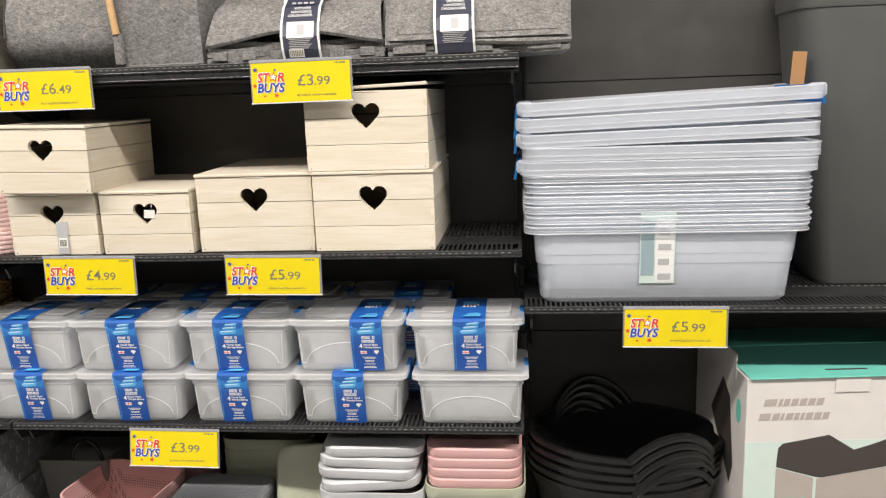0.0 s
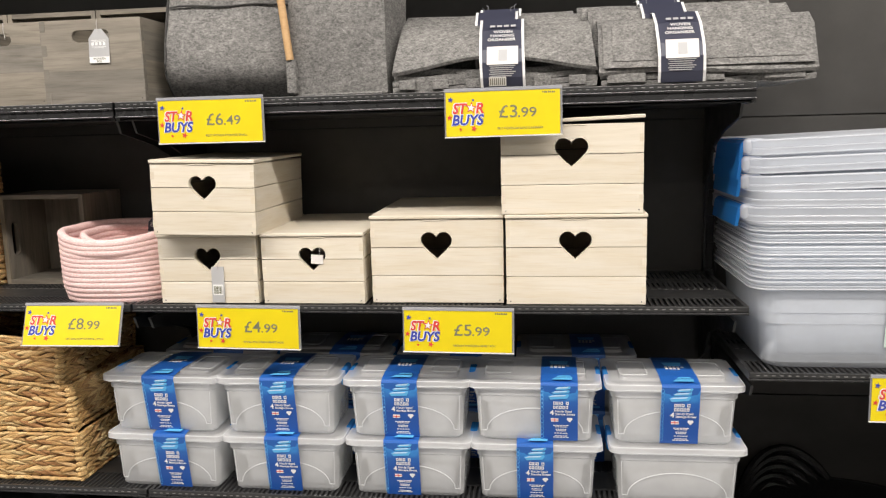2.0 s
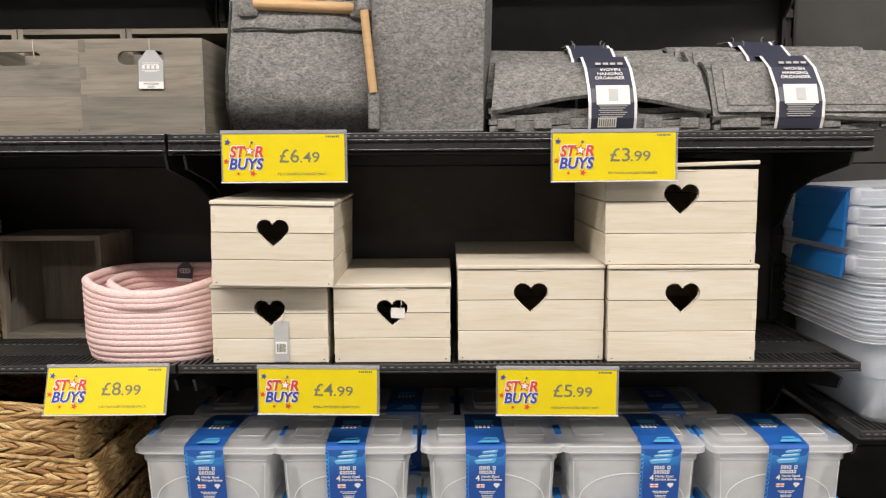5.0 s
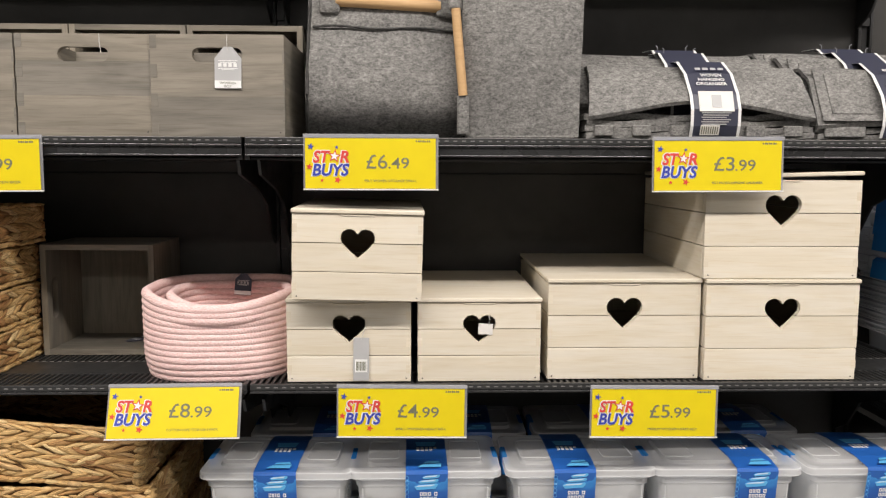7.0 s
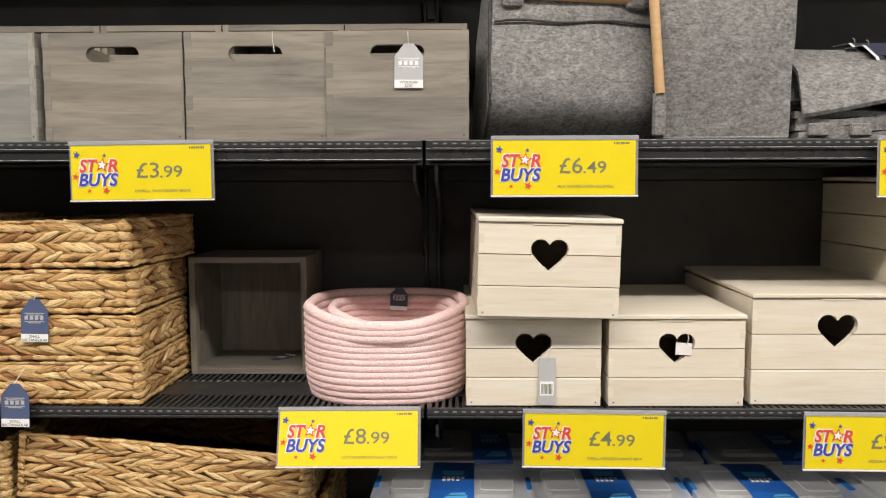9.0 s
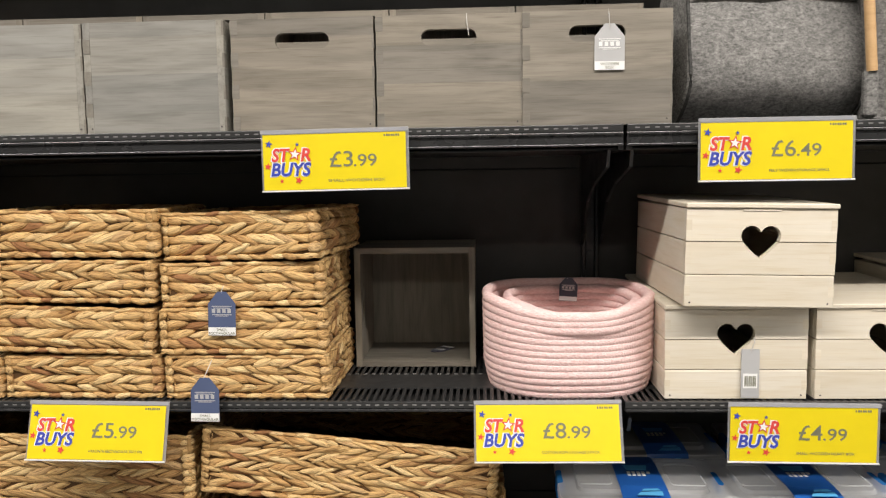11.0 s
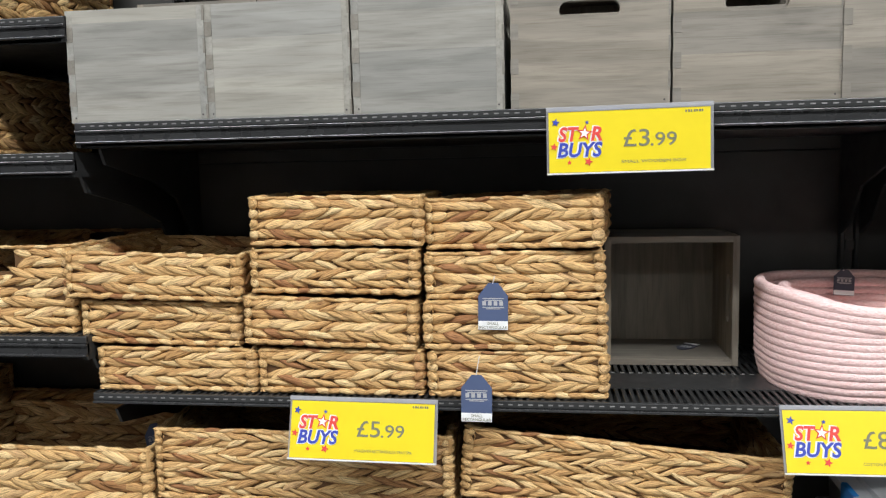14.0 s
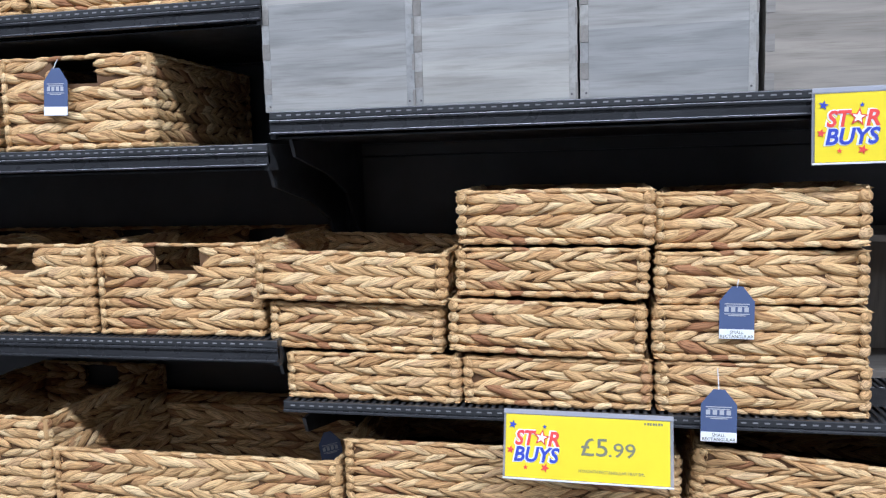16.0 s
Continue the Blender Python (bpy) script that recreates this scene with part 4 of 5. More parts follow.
# ---- pink rope baskets ----
def rope_basket(m, w, d, h, coils, label, group, handle=True):
    b = empty("rope_basket", m, label, "basket", group)
    rr = h / coils / 2
    for k in range(coils):
        u = (k + 0.5) / coils
        grow = 0.94 + 0.07 * min(1, u * 4) ** 0.6 + 0.02 * u
        ring = rrect(w * grow, d * grow, min(w, d) * 0.42 * grow, 9)
        path = []
        for x, y in ring:
            dip = 0.0
            if u > 0.70:
                dip = 0.005 * ((2 * x / w) ** 2 - 0.3) * (u - 0.70) / 0.30
            if u > 0.4 and y < 0:
                dip += 0.010 * ((2 * x / w) ** 2 - 0.45) * (u - 0.4) / 0.6 * min(1.0, -3 * y / d)
            dip += 0.020 * max(0.0, u - 0.45) * (y / d + 0.42)
            near = max(0.0, 1 - abs(x - 0.01) / 0.055) if (handle and y < 0) else 0.0
            push = -0.006 * near ** 0.6 if k in (coils - 1, coils - 2, coils - 3) else 0.0
            path.append((x, y + push, rr + k * 2 * rr + dip))
        part("coil", tube(B(), path, rr * 1.75, 10, True), ROPE, b, smooth=True)
    base = loft(B(), [level(w * 0.9, d * 0.9, min(w, d) * 0.36, 0.001), level(w * 0.9, d * 0.9, min(w, d) * 0.36, 0.006)])
    part("base", base, ROPE, b)
    if handle:
        hd = [(0.01 - 0.052 + 0.104 * i / 10, -d * 0.490 - 0.0085 * math.sin(math.pi * i / 10) ** 0.5, h * 0.80 - 0.003 * math.sin(math.pi * i / 10)) for i in range(11)]
        part("handle", tube(B(), hd, 0.0042, 7), ROPE, b, "stitched rope handle loop", smooth=True)
    return b


nest = "nested pink rope baskets"
outer = rope_basket(pose(-1.057, 1.340 + 0.102, Z_MID, 0, 0, 2), 0.207, 0.198, 0.112, 13, "blush pink coiled cotton rope basket, outermost of a nest", nest)
rope_basket(pose(-1.050, 1.340 + 0.110, Z_MID + 0.008, 0, 0, 6), 0.164, 0.150, 0.096, 12, "smaller blush pink rope basket nested in another", nest, False)
house_tag(outer, pose(0.012, 0.068, 0.094, -8, 4), 0.026, 0.034, NAVY, "small black tag inside the rim", "",
          [(0.012, 0.069, 0.127), (0.012, 0.092, 0.125)])


# ---- felt bags and organisers ----
def lumpy(bm, amount, scale, seed):
    for v in bm.verts:
        n3 = noise.noise_vector(v.co * scale + Vector((seed, seed * 2, 0)))
        v.co += Vector(n3) * amount
    return bm


def felt_bag(m):
    """A slumped felt storage bag: bulging below, folded flat at the top, with a dowel in its handle."""
    b = empty("felt_bag", m, "slumped grey felt storage bag with a beech handle", "storage bag")
    rings = []
    for i in range(19):
        u = i / 18
        z = 0.001 + 0.196 * u
        hw = 0.113 + 0.002 * math.sin(math.pi * u) - 0.006 * u
        fy = -0.088 + 0.040 * u ** 1.5
        if u < 0.27:
            fy += 0.050 * ((0.27 - u) / 0.27) ** 1.7
        fy += 0.006 * math.sin(9 * u) * (1 - u)
        by = 0.080 - 0.03 * u
        ring = [(hw * (2 * j / 14 - 1), fy + 0.010 * abs(2 * j / 14 - 1) ** 5, z) for j in range(15)]
        ring += [(hw * (1 - 2 * j / 14), by - 0.012 * abs(2 * j / 14 - 1) ** 3, z) for j in range(15)]
        rings.append(ring)
    bm = loft(B(), rings)
    part("body", lumpy(bm, 0.0030, 18, 3.3), FELT, b, smooth=True)
    seam = [(0.104 * (2 * j / 12 - 1), -0.0585 + 0.008 * abs(2 * j / 12 - 1) ** 5, 0.150 + 0.002 * math.sin(j)) for j in range(13)]
    part("top_band", lumpy(loft(B(), [[(x, y, z), (x, y + 0.004, z + 0.002), (x, y + 0.014, z + 0.045), (x, y + 0.010, z + 0.045), (x, y - 0.002, z + 0.010)] for x, y, z in seam]), 0.0015, 20, 9.1), FELT, b, "stitched felt top band", smooth=True)
    for sx in (-1, 1):
        part("strap", box(B(), sx * 0.080 - 0.014, sx * 0.080 + 0.014, -0.064, -0.036, 0.168, 0.194, 0.005, 2), FELT, b)
    for sx in (-1, 1):
        edge = [(sx * (0.1115 + 0.002 * math.sin(math.pi * i / 17) - 0.006 * i / 17), -0.0805 + 0.040 * (i / 17) ** 1.5 + 0.050 * max(0.0, 0.27 - i / 17) ** 1.7 / 0.27 ** 1.7, 0.003 + 0.19 * i / 17) for i in range(18)]
        part("piping", tube(B(), edge, 0.0022, 6), FELT_EDGE, b, "dark bound side seam", smooth=True)
    hem = [(0.103 * (2 * j / 14 - 1), -0.0640 + 0.008 * abs(2 * j / 14 - 1) ** 5, 0.1505 + 0.0015 * math.sin(j * 0.8)) for j in range(15)]
    part("seam", tube(B(), hem, 0.0017, 5), FELT_EDGE, b, "dark stitched seam", smooth=True)
    part("handle", tube(B(), [(-0.072, -0.058, 0.187), (0.072, -0.058, 0.183)], 0.0085, 12), DOWEL, b, "turned beech dowel handle", smooth=True)
    return b


felt_bag(pose(-0.817, 1.345 + 0.093, Z_TOP, 0, 0, 7))


def felt_bag_on_end(m):
    b = empty("felt_bag", m, "flat grey felt storage bag stood on its end", "storage bag")
    rings = []
    for i in range(13):
        u = i / 12
        z = 0.002 + 0.215 * u
        x0, x1 = -0.075 - 0.004 * u, 0.078 + 0.006 * u
        ring = [(x0 + (x1 - x0) * j / 12, -0.052 - 0.012 * math.sin(math.pi * j / 12) * math.sin(math.pi * u) - 0.010 * u, z) for j in range(13)]
        ring += [(x1 - (x1 - x0) * j / 12, 0.045, z) for j in range(13)]
        rings.append(ring)
    part("body", lumpy(loft(B(), rings), 0.003, 15, 6.6), FELT, b, smooth=True)
    part("seam", box(B(), -0.072, 0.073, -0.058, -0.045, 0.001, 0.0045, 0.001), FELT, b, "pale cut felt edge")
    part("handle", tube(B(), [(-0.077, -0.0665, 0.058), (-0.087, -0.0725, 0.172)], 0.0062, 12), DOWEL, b, "turned beech dowel handle", smooth=True)
    part("strap", box(B(), -0.085, -0.069, -0.0690, -0.054, 0.004, 0.060, 0.003), FELT, b)
    part("strap", box(B(), -0.097, -0.080, -0.0750, -0.054, 0.170, 0.215, 0.003), FELT, b)
    return b


felt_bag_on_end(pose(-0.6225, 1.345 + 0.060, Z_TOP, 0, 0, -8))


def organiser(m, w, label, bow, full, band_x, captions=True):
    """A felt hanging organiser folded flat under a printed paper band; the origin is at the middle of its front base."""
    b = empty("hanging_organiser", m, label, "organiser", "folded felt hanging organisers")
    under = B()
    layers = 4
    for k in range(layers):
        z0 = 0.001 + k * 0.0085
        e = rnd.uniform(0, 0.006)
        rings = []
        for i in range(13):
            x = -w / 2 + e + (w - 2 * e) * i / 12
            sagz = 0.0018 * math.sin(i * 1.7 + k)
            y0 = 0.004 + 0.003 * k + 0.002 * math.sin(i * 0.9 + 2 * k)
            rings.append([(x, y0, z0 + sagz), (x, 0.20, z0), (x, 0.20, z0 + 0.0075), (x, y0 - 0.001, z0 + 0.0078 + sagz)])
        loft(under, rings)
    part("folds", under, FELT, b, "folded felt layers below the flap")
    n = 5 if full else 11
    for i in range(n):
        if i % 2 == 0:
            x = -w / 2 + 0.012 + (w - 0.03) * i / n
            part("woven_strip", box(B(), x, x + (w - 0.03) / n, 0.0005, 0.006, 0.004, 0.019, 0.0012), FELT, b)
    rings = []
    nx = 24
    for i in range(nx + 1):
        u = i / nx
        x = -w / 2 + w * u
        low = (0.030 + bow * math.sin(math.pi * u) ** 1.3) if not full else 0.020 + 0.004 * math.sin(6 * u)
        prof = [(-0.004 + 0.002 * math.sin(7 * u), low), (0.006, low + 0.020), (0.030, 0.085), (0.060, 0.104), (0.12, 0.108), (0.20, 0.10)]
        shrink = lambda q: 1 - 0.08 * min(1, q / 0.104) * (1 - full)
        top = [(x * shrink(z), y, z) for y, z in prof]
        rings.append(top + [(xx, y + 0.003, z - 0.0045) for xx, y, z in top[::-1]])
    fl = loft(B(), rings)
    part("flap", lumpy(fl, 0.002, 14, w * 40 + band_x * 10), FELT, b, "leaning front flap of grey felt", smooth=True)
    if full:
        for k, (x0, x1, z0, z1) in enumerate([(-w / 2 + 0.02, w / 2 - 0.02, 0.036, 0.092), (-w / 2 + 0.006, w / 2 - 0.006, 0.026, 0.0985)]):
            q = B()
            y0 = lambda z: 0.006 + (z - 0.045) * 0.55 - 0.0030 + 0.0015 * k
            pts = [(x0, y0(z0), z0), (x1, y0(z0), z0), (x1, y0(z1), z1), (x0, y0(z1), z1)]
            loft(q, [pts, [(x, y + 0.004, z) for x, y, z in pts]])
            part("panel", q, FELT, b)
    # the paper band, which runs down the front and under
    bw = 0.034
    prof = [(-0.0030, 0.003), (-0.0095, 0.018), (-0.0115, 0.040), (-0.0040, 0.060), (0.0195, 0.090), (0.052, 0.1105), (0.10, 0.1145)]
    lean = -0.003
    bd = B()
    cols = lambda z: band_x + lean * z / 0.1
    loft(bd, [[(cols(z) - bw + 0.004, y, z), (cols(z) + bw - 0.004, y, z), (cols(z) + bw - 0.004, y + 0.0008, z - 0.0002), (cols(z) - bw + 0.004, y + 0.0008, z - 0.0002)] for y, z in prof])
    band = part("band", bd, NAVY, b, "navy paper band with white edges")
    for sx in (-1, 1):
        edge = loft(B(), [[(cols(z) + sx * (bw - 0.004), y - 0.0002, z), (cols(z) + sx * bw, y - 0.0002, z), (cols(z) + sx * bw, y + 0.0008, z - 0.0002), (cols(z) + sx * (bw - 0.004), y + 0.0008, z - 0.0002)] for y, z in prof])
        part("band_edge", edge, WHITE, band)
    if not captions:
        for sx in (-1, 1):
            part("hook", tube(B(), [(cols(0.11) + sx * 0.022, 0.060, 0.108), (cols(0.11) + sx * 0.022, 0.060, 0.117), (cols(0.11) + sx * 0.025, 0.060, 0.119)], 0.0008, 6), HOLDER, b, "small clear plastic hook")
    if captions:
        tilt = math.degrees(math.atan2(0.0235, 0.030))
        face = pose(cols(0.075), 0.0077, 0.0757, -tilt)
        for k, word in enumerate(("WOVEN", "HANGING", "ORGANISER")):
            ob = letters("caption", word, 0.0078, WHITE, band, 0, 0, 0, 0.0001, align="CENTER", sx=0.92)
            ob.matrix_basis = face @ pose(0.002 - 0.0012 * k, -0.0012, 0.012 - 0.0080 * k)
        bars = B()
        for k in range(4):
            box(bars, -0.018 + 0.0105 * k, -0.0105 + 0.0105 * k, -0.0012, -0.0009, 0.0245, 0.0285)
        part("print", bars, GREY_CARD, band, m=face)
        photo = part("photo", box(B(), -0.0235, 0.0235, -0.0006, 0.0002, -0.0145, 0.0145), CREAM_CARD, band, "small printed photo", m=pose(cols(0.052) + 0.001, -0.0080, 0.0505, -20))
        part("print", box(B(), -0.006, 0.007, -0.0012, -0.0008, -0.009, 0.009), GREY_CARD, band, m=pose(cols(0.052) + 0.001, -0.0080, 0.0505, -20))
        bars = B()
        for k in range(6):
            box(bars, -0.020 + 0.002 * (k % 2), 0.020 - 0.003 * (k % 3), -0.0006, -0.0002, -0.003 * k, -0.003 * k + 0.0013)
        part("print", bars, GREY_CARD, band, m=pose(cols(0.028), -0.0117, 0.0345, 4))
        if not full:
            part("barcode", box(B(), -0.026, 0.0, -0.0010, -0.0004, -0.007, 0.007), CREAM_CARD, band, m=pose(cols(0.01) + 0.005, -0.0085, 0.0125, 20))
            q = B()
            for k in range(8):
                box(q, -0.0245 + 0.003 * k, -0.0232 + 0.003 * k, -0.0014, -0.0011, -0.005, 0.005)
            part("barcode", q, INK, band, m=pose(cols(0.01) + 0.005, -0.0085, 0.0125, 20))
    return b


organiser(pose(-0.385, 1.334, Z_TOP), 0.316, "grey felt organiser folded flat in a navy paper band", 0.021, 0, 0.016)
organiser(pose(-0.070, 1.334, Z_TOP, 0, 0, 0), 0.312, "grey felt organiser folded in a navy band beside another", 0.0, 1, -0.037)
for ox, oy, oz, full, bx in ((-0.395, 1.385, 0.0195, 0, 0.015), (-0.40, 1.43, 0.030, 0, 0.024), (-0.085, 1.385, 0.022, 1, -0.035), (-0.10, 1.43, 0.034, 1, -0.02)):
    organiser(pose(ox, oy, Z_TOP + oz), 0.305, "grey felt organiser folded at the back of a pile", 0.012, full, bx, False)


# ---- clear boxes with clip lids ----
def clip_box(m, label, group, sleeve=True):
    """A lidded cloudy box holding smaller ones, in a blue card sleeve; the origin is at the middle of its base."""
    b = empty("clip_box", m, label, "storage box", group)
    r = 0.012
    rings = [level(0.178, 0.116, r, 0.0), level(0.183, 0.121, r, 0.003), level(0.1905, 0.1275, r, 0.074), level(0.196, 0.132, r, 0.076), level(0.197, 0.133, r, 0.0865), level(0.207, 0.140, r, 0.0870), level(0.207, 0.140, r, 0.0905),
             level(0.194, 0.129, r, 0.0905), level(0.180, 0.118, r, 0.005)]
    part("body", loft(B(), rings, True, True), CLEAR, b, "cloudy clear tapered body", smooth=True)
    inner = [level(0.146, 0.086, r, 0.006), level(0.158, 0.098, r, 0.061), level(0.172, 0.110, r, 0.0615), level(0.172, 0.110, r, 0.0700), level(0.168, 0.106, r, 0.0712), level(0.150, 0.084, r, 0.0722)]
    part("inner_box", loft(B(), inner), MILKY, b, "smaller box nested inside", smooth=True)
    lid = [level(0.2115, 0.1435, r, 0.0895), level(0.2150, 0.1470, r, 0.0905), level(0.2150, 0.1470, r, 0.0975), level(0.2120, 0.1440, r, 0.0995), level(0.198, 0.130, r, 0.1003),
           level(0.194, 0.126, r, 0.0990), level(0.168, 0.100, r, 0.0990), level(0.164, 0.096, r, 0.1035), level(0.150, 0.084, r, 0.1040)]
    part("lid", loft(B(), lid), LIDDING, b, "cloudy clear lid with a raised middle", smooth=True)
    for lw, ld, zz, rad in ((0.2140, 0.1460, 0.0903, 0.0008), (0.2125, 0.1445, 0.0988, 0.0009), (0.2060, 0.1390, 0.0873, 0.0007)):
        part("rim_bead", tube(B(), level(lw, ld, r, zz), rad, 5, True), LID_EDGE, b, "white edge of the lid", smooth=True)
    for sx in (-1, 1):
        pw = [(sx * 0.060 + x, y, 0.1040 + 0.0004) for x, y in rrect(0.044, 0.070, 0.006, 3)]
        part("lid_rib", tube(B(), pw, 0.0009, 5, True), LIDDING, b, "raised rib on the lid", smooth=True)
    for sx in (-1, 1):
        bm = box(B(), sx * 0.1035 - 0.0045, sx * 0.1035 + 0.0045, -0.022, 0.022, 0.072, 0.1010, 0.003, 2)
        part("clip", bm, CLIP, b, "blue plastic lid clip", smooth=True)
    arc = B()
    tube(arc, [(0.078 * math.cos(math.pi * i / 16), -0.0612 - 0.0033 * (0.014 + 0.040 * math.sin(math.pi * i / 16)) / 0.074, 0.014 + 0.040 * math.sin(math.pi * i / 16)) for i in range(17)], 0.0009, 5)
    for sx in (-1, 1):
        tube(arc, [(sx * 0.078, -0.0618, 0.014), (sx * 0.0865, -0.0616, 0.014), (sx * 0.0885, -0.0640, 0.072)], 0.0009, 5)
    part("moulded_arch", arc, LIDDING, b)
    if not sleeve:
        return b
    w = 0.0295
    path = [(-0.0605, -0.0006), (-0.0748, 0.0965), (-0.0725, 0.1012), (-0.04, 0.1052), (0.04, 0.1052), (0.0725, 0.1012), (0.0748, 0.0965), (0.0605, -0.0006)]
    bm = B()
    loft(bm, [[(-w, y, z), (w, y, z), (w, y * 0.994, z - 0.0005), (-w, y * 0.994, z - 0.0005)] for y, z in path])
    sl = part("sleeve", bm, SLEEVE, b, "blue printed card sleeve round the box")
    tilt = math.degrees(math.atan2(0.0143, 0.0971))
    face = pose(0, -0.0751, 0.0968, tilt)       # x across, z up the front of the sleeve, from its top edge
    for k, (bw, z0, z1) in enumerate([(0.0125, -0.0075, -0.0015), (0.0145, -0.0145, -0.0085), (0.0165, -0.0245, -0.0155)]):
        c = 0.006 - 0.0035 * k
        g = prism(B(), [(-bw * 0.8 + c, z0), (bw * 0.8 + c, z0 + 0.002), (bw + c, z1 - 0.001), (bw * 0.9 + c, z1 + 0.001), (-bw * 0.7 + c, z1 - 0.001), (-bw + c, z1 - 0.003)], -0.0006, -0.0003)
        part("picture", g, SKY_INK, sl, "printed pale blue box", m=face)
    for k, (bw, z1) in enumerate([(0.011, -0.0025), (0.013, -0.0095), (0.015, -0.0170)]):
        c = 0.006 - 0.0035 * k
        g = prism(B(), [(-bw + c, z1 - 0.0022), (bw * 0.6 + c, z1 - 0.0010), (bw * 0.8 + c, z1 + 0.0012), (-bw * 0.7 + c, z1 - 0.0002)], -0.0009, -0.0007)
        part("picture", g, PALE_INK, sl, m=face)
    g = B()
    for row_z, xs in ((-0.0335, ((-0.0125, -0.0087), (-0.0077, -0.0046), (-0.0036, -0.0022), (-0.0012, 0.0030), (0.0075, 0.0120))), (-0.0410, ((-0.0125, -0.0090), (-0.0080, -0.0045), (-0.0035, 0.0010), (0.0020, 0.0062), (0.0072, 0.0110)))):
        for a, c in xs:
            if c - a < 0.002:
                box(g, a + 0.003, c + 0.003, -0.0006, -0.0003, row_z, row_z + 0.0056)
                continue
            box(g, a + 0.003, a + 0.0042, -0.0006, -0.0003, row_z, row_z + 0.0056)
            box(g, a + 0.0044, c + 0.003, -0.0006, -0.0003, row_z + 0.0042, row_z + 0.0056)
            box(g, a + 0.0044, c + 0.003, -0.0006, -0.0003, row_z, row_z + 0.0014)
            box(g, c + 0.0018, c + 0.003, -0.0006, -0.0003, row_z + 0.0016, row_z + 0.0040)
    part("print", g, WHITE, sl, "plain white name bars", m=face)
    ob = letters("caption", "4", 0.0125, WHITE, sl, 0, 0, 0, 0.0003)
    ob.matrix_basis = face @ pose(-0.0150, -0.0005, -0.0520)
    for k, words in enumerate(("Handy Sized", "Storage Boxes")):
        ob = letters("caption", words, 0.0055, WHITE, sl, 0, 0, 0, 0.0001)
        ob.matrix_basis = face @ pose(-0.0070, -0.0005, -0.0470 - 0.0052 * k)
    g = B()
    box(g, -0.0135, -0.0015, -0.0006, -0.0003, -0.0640, -0.0580)
    part("print", g, WHITE, sl, m=face)
    g = B()
    box(g, -0.0135, -0.0015, -0.0009, -0.0007, -0.0616, -0.0604)
    box(g, -0.0081, -0.0069, -0.0009, -0.0007, -0.0640, -0.0580)
    part("print", g, RED, sl, m=face)
    g = B()
    prism(g, [(0.0165, -0.0650), (0.0215, -0.0592), (0.0198, -0.0567), (0.0132, -0.0567), (0.0115, -0.0592)], -0.0006, -0.0003)
    for zz, half in ((-0.0715, 0.013), (-0.0740, 0.010), (-0.0785, 0.009), (-0.0810, 0.008), (-0.0855, 0.011), (-0.0905, 0.010), (-0.0930, 0.013)):
        for n in range(5):
            box(g, 0.003 - half + 2 * half * n / 5, 0.003 - half + 2 * half * (n + 0.78) / 5, -0.0006, -0.0003, zz, zz + 0.0013)
    part("print", g, WHITE, sl, m=face)
    g = B()
    for k in range(13):
        tube(g, [(-w + 0.0018 + 0.0026 * math.cos(a * 0.785), -0.0004, -0.006 - 0.0071 * k + 0.0032 * math.sin(a * 0.785)) for a in range(8)], 0.0003, 4, True)
    part("print", g, SKY_INK, sl, "column of thin pale rings", m=face)
    for poly in ([(-0.012, -0.0585), (0.020, -0.0585), (0.021, -0.046), (-0.006, -0.049)], [(-0.004, -0.045), (0.019, -0.043), (0.017, -0.037), (-0.001, -0.039)], [(-0.013, 0.024), (0.013, 0.024), (0.016, 0.040), (-0.016, 0.040)]):
        part("picture", prism(B(), poly, -0.0002, 0.0002), SKY_INK, sl, m=pose(0, -0.012, 0.1058, -90))
    g = B()
    for k in range(2):
        for n in range(5 - k):
            box(g, -0.014 + 0.0064 * n, -0.0098 + 0.0064 * n, -0.0004, 0.0, 0.0115 - 0.0085 * k, 0.0175 - 0.0085 * k)
    part("print", g, WHITE, sl, m=pose(0, -0.012, 0.1058, -90))
    return b


boxes = "clear clip boxes on the low shelf"
C_LABEL = "cloudy clear plastic box set in a blue card sleeve"
model = clip_box(pose(-0.966, 1.4055, Z_LOW, 0, 0, -1), C_LABEL, boxes)
plain = clip_box(pose(-0.100, 1.4060, Z_LOW, 0, 0, 0.5), "cloudy clear plastic box set with no sleeve showing", boxes, False)


def put_box(src, m, shift=0.0):
    ob = copy_thing(src, m)
    for c in ob.children:
        if c.name.startswith("sleeve"):
            c.location.x += shift
    return ob


for c in model.children:
    if c.name.startswith("sleeve"):
        c.location.x += 0.012
S = 0.1045
for cx, shift, turn in ((-0.966, -0.012, -1.5), (-0.759, -0.010, 0.6), (-0.537, -0.022, 0.0), (-0.326, 0.028, -0.6), (-0.1065, -0.004, 0.4)):
    put_box(model, pose(cx, 1.4055, Z_LOW + S, 0, 0, turn), shift)
for cx, shift, turn in ((-0.755, -0.012, 0.5), (-0.537, -0.022, -0.4), (-0.3245, -0.014, 0.3)):
    put_box(model, pose(cx, 1.4060, Z_LOW, 0, 0, turn), shift)
for k in range(2):
    for cx, turn in ((-0.930, 1.0), (-0.700, -1.0), (-0.475, 0.5), (-0.255, 0.8)):
        put_box(model, pose(cx, 1.5625, Z_LOW + S * k, 0, 0, turn), 0.01)


